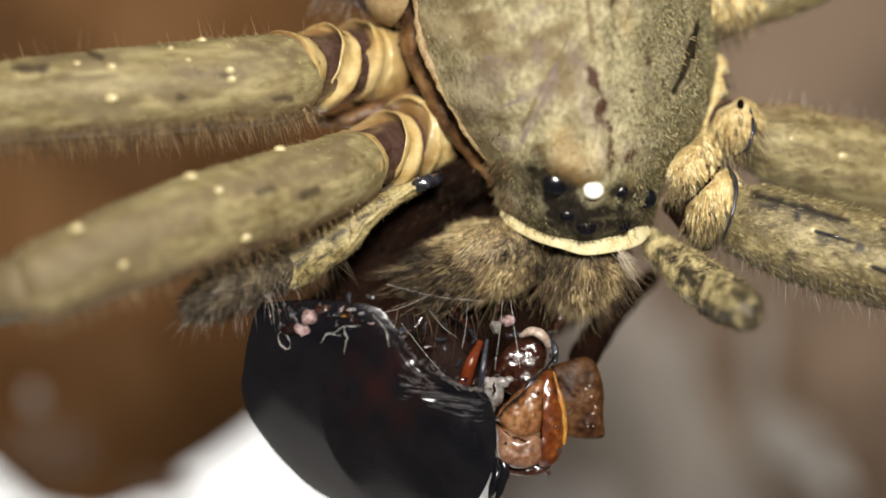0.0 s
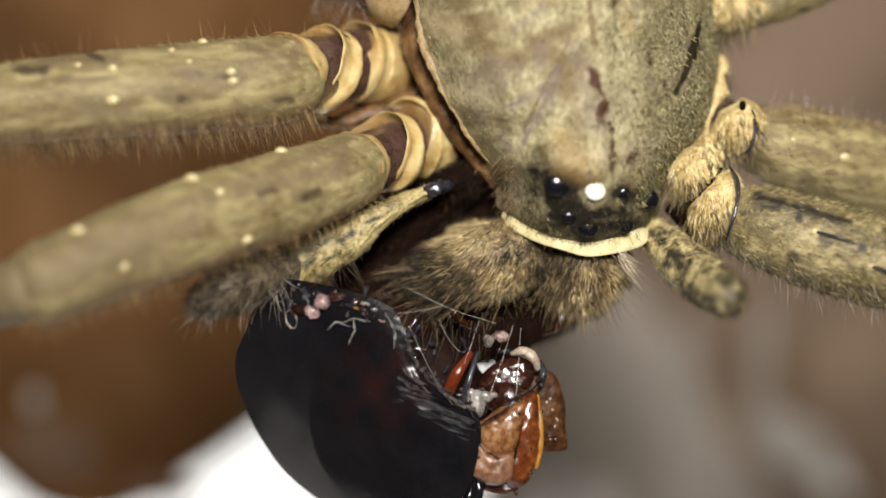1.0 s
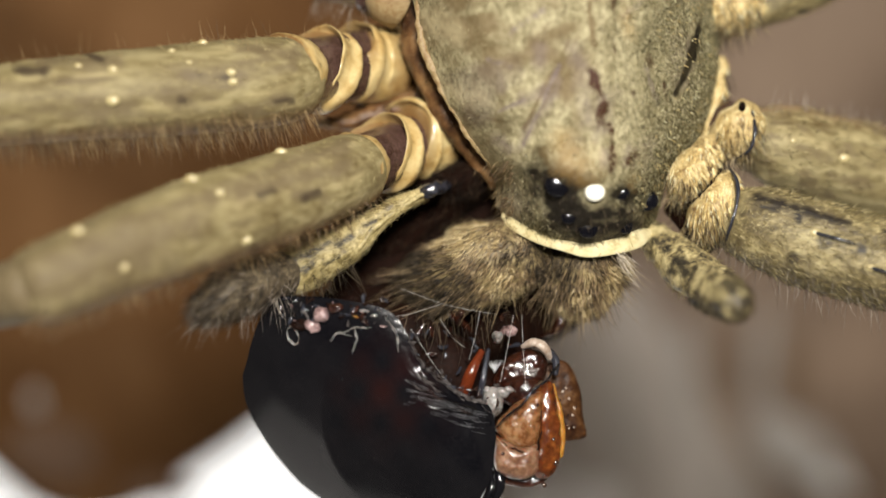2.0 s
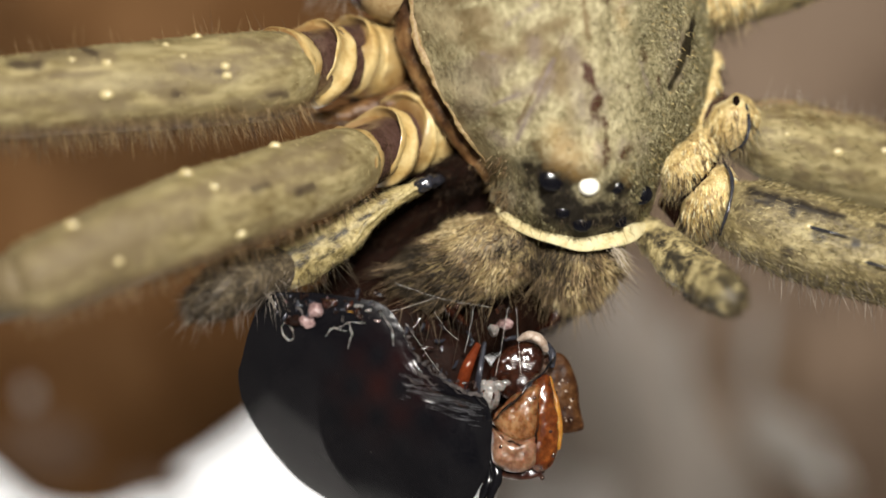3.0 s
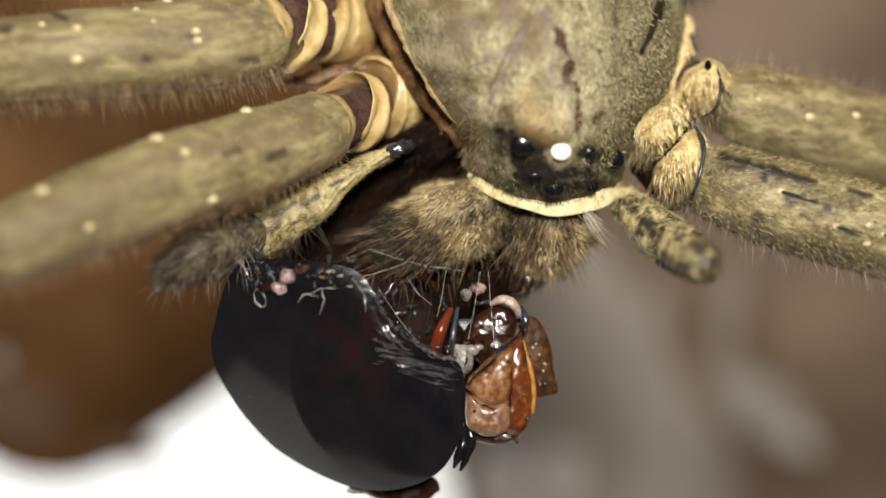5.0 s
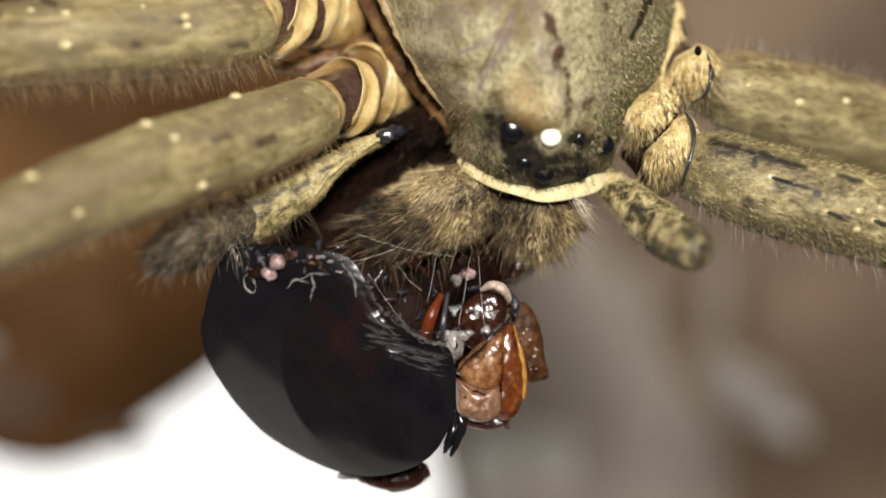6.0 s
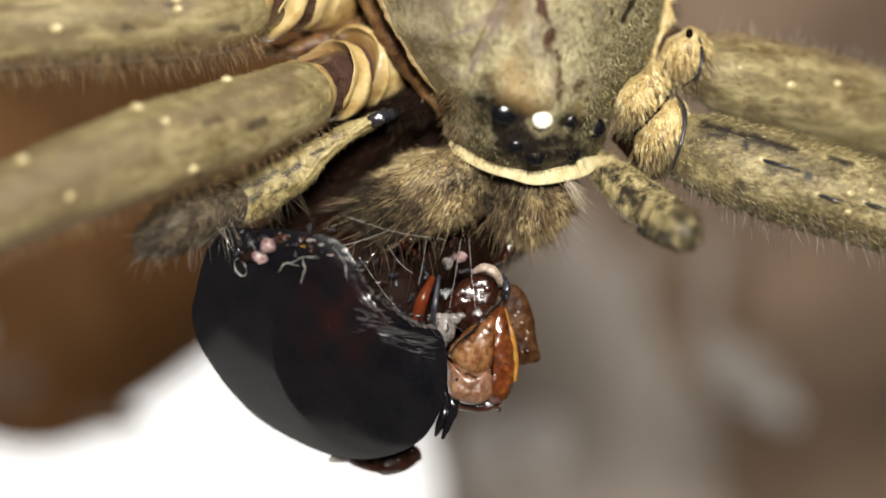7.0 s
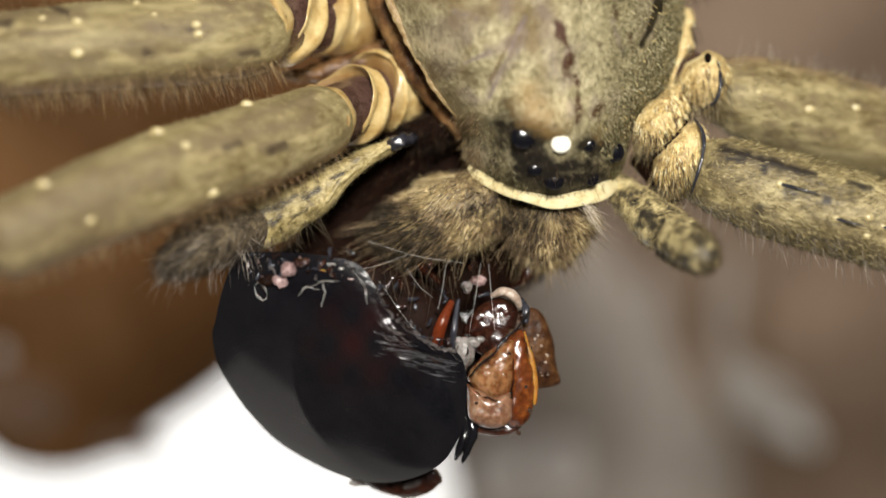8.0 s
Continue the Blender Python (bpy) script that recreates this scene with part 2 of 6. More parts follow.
BRIGHT_BLUR = surface("bright_blur_white", [(0.35, (0.5290, 0.4945, 0.4600)), (0.65, (0.8050, 0.7705, 0.7360))], scale=0.3, rough=0.6, bump=0.1)
WALL = surface("room_wall", [(0.35, (0.07, 0.062, 0.055)), (0.65, (0.10, 0.092, 0.082))], scale=0.01, fine=0.2, rough=0.8, bump=0.2)
# emission added to make the white background read as blown out; no real lamp
BACKDROP_GLOW, _nt, _p = nodes_of("glowing_backdrop_white")
_p.inputs["Base Color"].default_value = (0.85, 0.85, 0.85, 1)
_p.inputs["Emission Color"].default_value = (1.0, 0.985, 0.955, 1)
_p.inputs["Emission Strength"].default_value = 1.15


# ---- mesh helpers (millimetres) ----
def grid_faces(rows, cols, wrap):
    f = []
    for i in range(rows - 1):
        for j in range(cols if wrap else cols - 1):
            k = (j + 1) % cols
            f.append((i * cols + j, i * cols + k, (i + 1) * cols + k, (i + 1) * cols + j))
    return f


def spline(pts, n):
    """n points on a Catmull-Rom curve through the control rows."""
    p = np.array(pts, float)
    p = np.vstack([2 * p[0] - p[1], p, 2 * p[-1] - p[-2]])
    t = np.linspace(0, len(pts) - 1, n)
    i = np.minimum(t.astype(int), len(pts) - 2)
    u = (t - i)[:, None]
    a, b, c, d = p[i], p[i + 1], p[i + 2], p[i + 3]
    return 0.5 * (2 * b + (c - a) * u + (2 * a - 5 * b + 4 * c - d) * u ** 2 + (3 * b - a - 3 * c + d) * u ** 3)


LATTICE = np.random.default_rng(3).random(4096)


def lattice(v, size, seed=0.0):
    """Smooth value noise, 0 to 1, for rows of places; size in millimetres."""
    q = v / size + seed * 7.31 + 100.0
    i = np.floor(q).astype(int)
    f = q - i
    f = f * f * (3 - 2 * f)
    out = np.zeros(len(v))
    for a in (0, 1):
        for b in (0, 1):
            for c in (0, 1):
                h = ((i[:, 0] + a) * 73856093 ^ (i[:, 1] + b) * 19349663 ^ (i[:, 2] + c) * 83492791) % 4096
                w = (f[:, 0] if a else 1 - f[:, 0]) * (f[:, 1] if b else 1 - f[:, 1]) * (f[:, 2] if c else 1 - f[:, 2])
                out += LATTICE[h] * w
    return out


def wobble(v, size, amount, seed=0.0):
    """Smooth uneven offsets along three axes, size in millimetres."""
    w = np.stack([lattice(v, size * 0.8, seed + k) + 0.5 * lattice(v, size * 0.35, seed + k + 5) for k in (0.1, 1.3, 2.7)], 1) - 0.75
    return v + 2.4 * amount * w


def tube(ctrl, rings=40, sides=28, flat=1.0, cap=(True, True), wob=0.0, wob_size=1.5, seed=0.0, flat_dir=(0, 1, 0)):
    """Loft round a curve. ctrl rows: x, y, z, radius. flat squeezes the section along flat_dir. cap rounds an end off."""
    c = spline(ctrl, rings)
    p, r = c[:, :3], np.maximum(c[:, 3], 0.004)
    t = np.gradient(p, axis=0)
    t /= np.linalg.norm(t, axis=1)[:, None]
    fd = np.array(flat_dir, float)
    n = fd - (t @ fd)[:, None] * t
    n /= np.maximum(np.linalg.norm(n, axis=1)[:, None], 1e-6)
    b = np.cross(t, n)

    def dome(k, way):
        a = np.array([0.35, 0.7, 0.92, 1.0])
        return [p[k] + way * t[k] * r[k] * 0.55 * q for q in a], [r[k] * math.sqrt(max(0.0, 1 - q * q)) for q in a]
    pp, rr, nn, bb = list(p), list(r), list(n), list(b)
    if cap[0]:
        dp, dr = dome(0, -1)
        pp, rr = dp[::-1] + pp, dr[::-1] + rr
        nn, bb = [n[0]] * 4 + nn, [b[0]] * 4 + bb
    if cap[1]:
        dp, dr = dome(rings - 1, 1)
        pp, rr = pp + dp, rr + dr
        nn, bb = nn + [n[-1]] * 4, bb + [b[-1]] * 4
    pp, rr, nn, bb = np.array(pp), np.array(rr), np.array(nn), np.array(bb)
    a = np.linspace(0, 2 * np.pi, sides, endpoint=False)
    v = pp[:, None] + rr[:, None, None] * (flat * np.cos(a)[None, :, None] * nn[:, None] + np.sin(a)[None, :, None] * bb[:, None])
    v = v.reshape(-1, 3)
    f = grid_faces(len(pp), sides, True)
    f.append(tuple(range(sides - 1, -1, -1)))
    last = (len(pp) - 1) * sides
    f.append(tuple(range(last, last + sides)))
    if wob:
        v = wobble(v, wob_size, wob, seed)
    return v, f


def ball(c, r, squash=(1, 1, 1), rings=14, sides=22, wob=0.0, seed=0.0):
    th = np.linspace(np.pi - 0.02, 0.02, rings)
    ph = np.linspace(0, 2 * np.pi, sides, endpoint=False)
    v = np.stack([np.sin(th)[:, None] * np.cos(ph), np.sin(th)[:, None] * np.sin(ph), np.repeat(np.cos(th)[:, None], sides, 1)], 2).reshape(-1, 3)
    v = v * r * np.array(squash)
    if wob:
        v = wobble(v, r, wob * r, seed)
    f = grid_faces(rings, sides, True)
    f.append(tuple(range(sides - 1, -1, -1)))
    f.append(tuple(range((rings - 1) * sides, rings * sides)))
    return v + np.array(c), f


def joined(*shapes):
    vs, fs, k = [], [], 0
    for v, f in shapes:
        vs.append(v)
        fs += [tuple(i + k for i in q) for q in f]
        k += len(v)
    return np.vstack(vs), fs


def part(name, shape, material, parent=None, label="", at=(0, 0, 0), kind="", smooth=True, **attrs):
    """One mesh object. at: its origin in the plan; the parent's own origin is taken off."""
    v, f = shape
    me = bpy.data.meshes.new(name)
    me.from_pydata(((np.asarray(v) - np.array(at)) * MM).tolist(), [], f)
    me.polygons.foreach_set("use_smooth", [smooth] * len(me.polygons))
    for key, val in attrs.items():
        a = me.attributes.new(key, "FLOAT", "POINT")
        a.data.foreach_set("value", np.clip(val, 0, 1).astype(np.float32))
    me.materials.append(material)
    me.update()
    ob = new(name, me)
    ob["origin"] = [float(q) for q in at]
    base = np.array(at, float)
    if parent:
        ob.parent = parent
        base = base - np.array(parent["origin"])
    ob.location = Vector((base * MM).tolist())
    return tagged(ob, label, kind=kind)


def empty(name, at, label, category):
    ob = new(name)
    ob.empty_display_size = 0.002
    ob.location = Vector([q * MM for q in at])
    ob["origin"] = [float(q) for q in at]
    return tagged(ob, label, category)


rng = np.random.default_rng(7)


def scatter(shape, count, where=None):
    """Random places on a shape's faces with their normals. where(points, normals) keeps or drops them."""
    v, f = shape
    v = np.asarray(v)
    tri = np.array([(q[0], q[k], q[k + 1]) for q in f if len(q) < 9 for k in range(1, len(q) - 1)])
    a, b, c = v[tri[:, 0]], v[tri[:, 1]], v[tri[:, 2]]
    n = np.cross(b - a, c - a)
    area = np.linalg.norm(n, axis=1)
    k = rng.choice(len(tri), count, p=area / area.sum())
    u, w = rng.random(count), rng.random(count)
    flip = u + w > 1
    u[flip], w[flip] = 1 - u[flip], 1 - w[flip]
    pts = a[k] + u[:, None] * (b - a)[k] + w[:, None] * (c - a)[k]
    nor = n[k] / np.maximum(area[k], 1e-9)[:, None]
    if where is not None:
        ok = where(pts, nor)
        pts, nor = pts[ok], nor[ok]
    return pts, nor


def hairs(pts, nor, length, radius, comb=(0, 0, -1), lift=0.5, bend=0.3, jitter=0.25, segs=2):
    """Tapered three-sided hairs, leaning from the normal towards comb and bending on."""
    n = len(pts)
    comb = np.broadcast_to(np.asarray(comb, float), (n, 3))
    d = nor * lift + comb * (1 - lift) + rng.normal(0, jitter, (n, 3))
    d /= np.linalg.norm(d, axis=1)[:, None]
    ln = rng.uniform(length[0], length[1], n)[:, None]
    side = np.cross(d, rng.normal(0, 1, (n, 3)))
    side /= np.linalg.norm(side, axis=1)[:, None]
    up = np.cross(d, side)
    sag = comb * bend + rng.normal(0, 0.12, (n, 3))
    rows = []
    for s in range(segs):
        t = s / segs
        p = pts + ln * (d * t + sag * t * t)
        r = radius * (1 - 0.75 * t)
        for a in (0, 2.094, 4.189):
            rows.append(p + r * (math.cos(a) * side + math.sin(a) * up))
    rows.append(pts + ln * (d + sag))
    m = len(rows)
    v = np.stack(rows, 1).reshape(-1, 3)
    base = np.arange(n) * m
    faces = []
    for s in range(segs - 1):
        for a in range(3):
            b = (a + 1) % 3
            faces.append(np.stack([base + s * 3 + a, base + s * 3 + b, base + s * 3 + 3 + b, base + s * 3 + 3 + a], 1))
    quads = np.concatenate(faces).tolist() if faces else []
    k = (segs - 1) * 3
    tris = np.concatenate([np.stack([base + k + a, base + k + (a + 1) % 3, base + m - 1], 1) for a in range(3)]).tolist()
    return v, [tuple(q) for q in quads] + [tuple(q) for q in tris]


def thread(ctrl, radius, rings=14):
    return tube([(*c, radius) for c in ctrl], rings, 6)


# ---- the enclosure: added walls, floor, ceiling and glowing backdrop, wood and bark ----
def slab(x0, x1, y0, y1, z0, z1):
    v = np.array([(x, y, z) for z in (z0, z1) for y in (y0, y1) for x in (x0, x1)], float)
    f = [(0, 2, 3, 1), (4, 5, 7, 6), (0, 1, 5, 4), (2, 6, 7, 3), (0, 4, 6, 2), (1, 3, 7, 5)]
    return v, f


def build_room():
    # unseen walls, added to close the place and keep reflections dark
    for name, box in (("wall_north", (-170, 170, 130, 140, -130, 130)), ("wall_south", (-170, 170, -310, -300, -130, 130)),
                      ("wall_east", (160, 170, -300, 130, -130, 130)), ("wall_west", (-170, -160, -300, 130, -130, 130)),
                      ("floor", (-170, 170, -310, 140, -140, -130)), ("ceiling", (-170, 170, -310, 140, 130, 140))):
        part(name, slab(*box), WALL, None, "unseen dull grey-brown surface added to close the place", kind="structure", smooth=False)


def plank(outline, y, depth, edge, n=120, wob=0.35):
    """A thick piece with a closed smooth outline (x, z) and a rounded front edge."""
    o = np.array(outline, float)
    c = spline(np.vstack([o, o[:1]]), n + 1)[:-1]
    mid = c.mean(0)
    out = c - mid
    ln = np.linalg.norm(out, axis=1)[:, None]
    rows = []
    for inset, back in ((0, depth), (0, edge), (0.3 * edge, 0.3 * edge), (edge, 0), (edge * 4, -0.3 * depth / 7), (edge * 9, -0.6 * depth / 7)):
        p = mid + out * np.maximum(0.05, 1 - inset / ln)
        rows.append(np.column_stack([p[:, 0], np.full(n, y + back), p[:, 1]]))
    v = np.vstack(rows)
    f = grid_faces(len(rows), n, True)
    f.append(tuple(range(n - 1, -1, -1)))
    f.append(tuple(range((len(rows) - 1) * n, len(rows) * n)))
    return wobble(v, 9 if wob > 0.1 else 0.6, wob), f


def flat_xz(pts):
    return [(p[0], p[2]) for p in pts]


def build_backdrop():
    board = flat_xz([(-49.31, 40.00, 30.48), (-49.31, 40.00, 127.11), (6.62, 40.00, 127.11), (6.62, 40.00, 30.48), (6.03, 40.00, 6.76), (2.81, 40.00, 0.31), (-2.46, 40.00, -3.60), (-6.56, 40.00, -6.52), (-10.07, 40.00, -9.16), (-13.29, 40.00, -11.50),
                     (-16.37, 40.00, -13.55), (-18.86, 40.00, -14.14), (-21.49, 40.00, -13.50), (-23.54, 40.00, -11.80), (-25.59, 40.00, -10.20), (-31.74, 40.00, -8.13), (-46.38, 40.00, -5.21)])
    tagged(part("wooden_board", plank(board, 40, 7, 1.5, 200), BOARD, None, "dark brown weathered wooden board with rounded lower end"), category="board")
    wood = [o for o in scene.objects if o.name == "wooden_board"][0]
    for c, r, sq in (((-21.2, -7.9), 0.55, (0.8, 0.2, 1.1)), ((-22.8, 12.4), 0.8, (1, 0.2, 1)), ((-20.3, -10.6), 2.0, (1.2, 0.08, 0.8)), ((-14.8, -12.6), 1.2, (1.6, 0.1, 0.6)), ((-13.2, -6.0), 0.8, (1.3, 0.1, 0.8))):
        part("wood_patch", ball((c[0], 39.6, c[1]), r, sq, wob=0.15, seed=c[0]), PALE_WOOD if r > 0.9 else STREAK, wood, "pale patch on the wood")
    bark = flat_xz([(7.08, 62.00, 107.18), (64.01, 62.00, 107.18), (64.01, 62.00, -100.77), (7.97, 62.00, -100.77), (4.79, 62.00, -37.32), (2.75, 62.00, -19.70), (2.61, 62.00, -14.77), (4.09, 62.00, -9.13), (5.85, 62.00, 1.45), (7.08, 62.00, 12.02)])
    slab_ob = tagged(part("bark_slab", plank(bark, 62, 9, 2.0, 200), GREY, None, "grey-brown smooth bark slab standing upright"), category="bark")
    # a paler flake of bark, with pale raised patches and streaks on it
    flake = flat_xz([(4.23, 61.00, -1.36), (8.95, 61.00, -0.49), (12.45, 61.00, -2.06), (14.20, 61.00, -5.56), (17.00, 61.00, -11.16), (20.84, 61.00, -18.15), (23.64, 61.00, -37.04), (18.05, 61.00, -54.52), (7.55, 61.00, -54.52), (3.88, 61.00, -37.04), (2.24, 61.00, -19.55), (2.17, 61.00, -14.65), (3.53, 61.00, -9.06)])
    flake_ob = part("bark_flake", plank(flake, 60.6, 1.6, 0.8, 160), STONE, slab_ob, "pale grey flake of bark")
    # the whitish patches put soft bright blurs on the bark into colour
    for c, sq, turn, mat, text in (
            ((21.6, 60.20, -12.4, 1.6), (2.2, 0.10, 1.05), -40, STREAK, "pale wedge on the bark"), ((23.9, 60.00, -14.5, 0.95), (1.4, 0.14, 0.8), -35, BRIGHT_BLUR, "whitish patch painted for a bright blur on the bark"),
            # two dark strips draw upright shadow lines on the bark
            ((21.3, 60.30, -8.4, 0.75), (0.9, 0.1, 4.2), 4, BARK_SHADOW, "dark strip painted as a shadow line on the bark"), ((18.0, 60.30, -7.6, 0.45), (0.9, 0.1, 3.8), 8, BARK_SHADOW, "dark strip painted as a shadow line on the bark"),
            ((5.40, 60.00, -16.60, 1.9), (0.9, 0.12, 1.2), 0, BRIGHT_BLUR, "whitish patch painted for a bright blur on the bark"), ((9.20, 60.00, -16.40, 1.7), (0.9, 0.12, 1.1), 5, BRIGHT_BLUR, "whitish patch painted for a bright blur on the bark"), ((6.80, 60.00, -14.54, 0.902), (0.8, 0.12, 1.0), 0, BRIGHT_BLUR, "whitish patch painted for a bright blur on the bark"),
            ((14.98, 60.20, -8.65, 0.695), (0.8, 0.1, 7.0), 3, STREAK, "raised bark streak"), ((19.50, 60.20, -6.92, 0.626), (0.8, 0.1, 6.0), -4, STREAK, "raised bark streak"), ((11.33, 60.20, -11.09, 0.556), (0.8, 0.1, 6.0), 5, STREAK, "raised bark streak")):
        v, f = ball((0, 0, 0), c[3], sq, wob=0.12, seed=c[0])
        a = radians(turn)
        v = v @ np.array([[math.cos(a), 0, math.sin(a)], [0, 1, 0], [-math.sin(a), 0, math.cos(a)]])
        part("pale_patch", (v + np.array(c[:3]), f), mat, flake_ob, text)
    # unseen white reflector, added for the shell's lower flank to mirror
    tagged(part("bounce_sheet", slab(-150, 60, -30, 118, -129.98, -129.5), BOUNCE, None, "unseen white sheet added on the floor as a reflector", smooth=False), category="paper")
    # glowing sheet added in place of the overexposed white background
    panel = tagged(part("glowing_backdrop", slab(-150, 60, 122, 127, -110, 40), BACKDROP_GLOW, None, "glowing sheet added for the blown-out white background", smooth=False), category="light")
    part("backdrop_backing", slab(-152, 62, 127, 130, -112, 42), WALL, panel, "dull grey plate added behind the glowing sheet", smooth=False)


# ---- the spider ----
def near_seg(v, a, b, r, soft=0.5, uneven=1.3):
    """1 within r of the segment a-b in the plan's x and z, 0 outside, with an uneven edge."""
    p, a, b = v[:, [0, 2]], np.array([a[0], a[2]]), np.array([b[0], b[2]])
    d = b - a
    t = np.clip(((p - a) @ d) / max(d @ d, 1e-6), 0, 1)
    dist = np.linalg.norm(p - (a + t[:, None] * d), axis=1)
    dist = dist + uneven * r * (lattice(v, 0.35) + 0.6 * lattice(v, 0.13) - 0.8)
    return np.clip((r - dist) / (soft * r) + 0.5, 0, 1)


def camera_plan(v):
    """Places projected onto the plan's sheet y = 0 from the camera, 68 mm before it."""
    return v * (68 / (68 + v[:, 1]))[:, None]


def carapace_shape(rows=230, cols=240):
    # per row: left edge, middle, right edge; edge depth; height of the dome
    table = [((-0.27, 3.00, 14.84), (3.87, 3.00, 15.13), (8.28, 4.50, 15.15), 1.0), ((-1.13, 1.20, 10.34), (3.97, 3.00, 10.61), (9.36, 4.20, 10.79), 5.0), ((-1.08, 0.90, 8.24), (4.06, 3.00, 8.49), (9.45, 4.00, 8.61), 4.6),
             ((-0.11, 0.70, 5.14), (4.35, 3.00, 5.02), (9.25, 3.40, 5.34), 3.85), ((0.71, 0.90, 3.75), (4.54, 3.00, 3.45), (8.70, 3.00, 3.87), 3.5),
             ((1.39, 1.30, 2.74), (4.64, 3.00, 2.37), (7.91, 2.80, 2.86), 3.65), ((1.67, 1.90, 2.14), (4.74, 3.00, 1.52), (7.44, 2.70, 2.03), 3.5), ((1.71, 2.00, 1.69), (4.81, 3.00, 0.69), (7.21, 2.70, 1.27), 3.0), ((1.71, 2.10, 1.35), (4.85, 3.00, 0.02), (7.03, 2.80, 0.60), 1.7)]
    flat = np.array([(*a, *b, *c, h) for a, b, c, h in table])
    s = spline(flat, rows)
    u = np.linspace(-1, 1, cols)
    left, mid, right, h = s[:, 0:3], s[:, 3:6], s[:, 6:9], s[:, 9]
    q = np.sign(u) * (1 - np.abs(np.cos(u * np.pi / 2)) ** 1.0) * 0.25 + u * 0.75
    k = q * q
    x = ((left + right)[:, None, 0] / 2) + ((right - left)[:, None, 0] / 2) * q
    z = mid[:, None, 2] + ((right - left)[:, None, 2] / 2) * q + ((left + right)[:, None, 2] / 2 - mid[:, None, 2]) * k
    y = ((left + right)[:, None, 1] / 2) + ((right - left)[:, None, 1] / 2) * q - h[:, None] * (1 - np.where(q < 0, np.abs(q) ** 2.5, np.abs(q) ** 3.0))
    v = np.stack([x, y, z], 2).reshape(-1, 3)
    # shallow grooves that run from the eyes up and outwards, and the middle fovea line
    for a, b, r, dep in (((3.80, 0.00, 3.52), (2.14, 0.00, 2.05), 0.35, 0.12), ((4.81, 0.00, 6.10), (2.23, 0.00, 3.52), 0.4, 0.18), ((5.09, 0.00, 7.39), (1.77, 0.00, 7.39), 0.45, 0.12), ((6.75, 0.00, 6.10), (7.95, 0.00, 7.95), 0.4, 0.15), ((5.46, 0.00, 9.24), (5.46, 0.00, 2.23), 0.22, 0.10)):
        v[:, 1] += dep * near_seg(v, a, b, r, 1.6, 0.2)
    v[:, 1] -= 0.16 * lattice(v * np.array((1, 0, 1)), 0.9) + 0.07 * lattice(v * np.array((1, 0, 1)), 0.3)
    return v, grid_faces(rows, cols, False)


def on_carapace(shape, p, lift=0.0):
    """The place on the carapace behind the plan point p, along the camera's line."""
    w = camera_plan(shape[0])
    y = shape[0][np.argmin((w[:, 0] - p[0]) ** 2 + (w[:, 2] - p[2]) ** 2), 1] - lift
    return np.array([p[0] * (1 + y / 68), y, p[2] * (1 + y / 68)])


def toward_front(shape):
    """Faces wound so that they look out of the dome."""
    return shape[0], [q[::-1] for q in shape[1]]


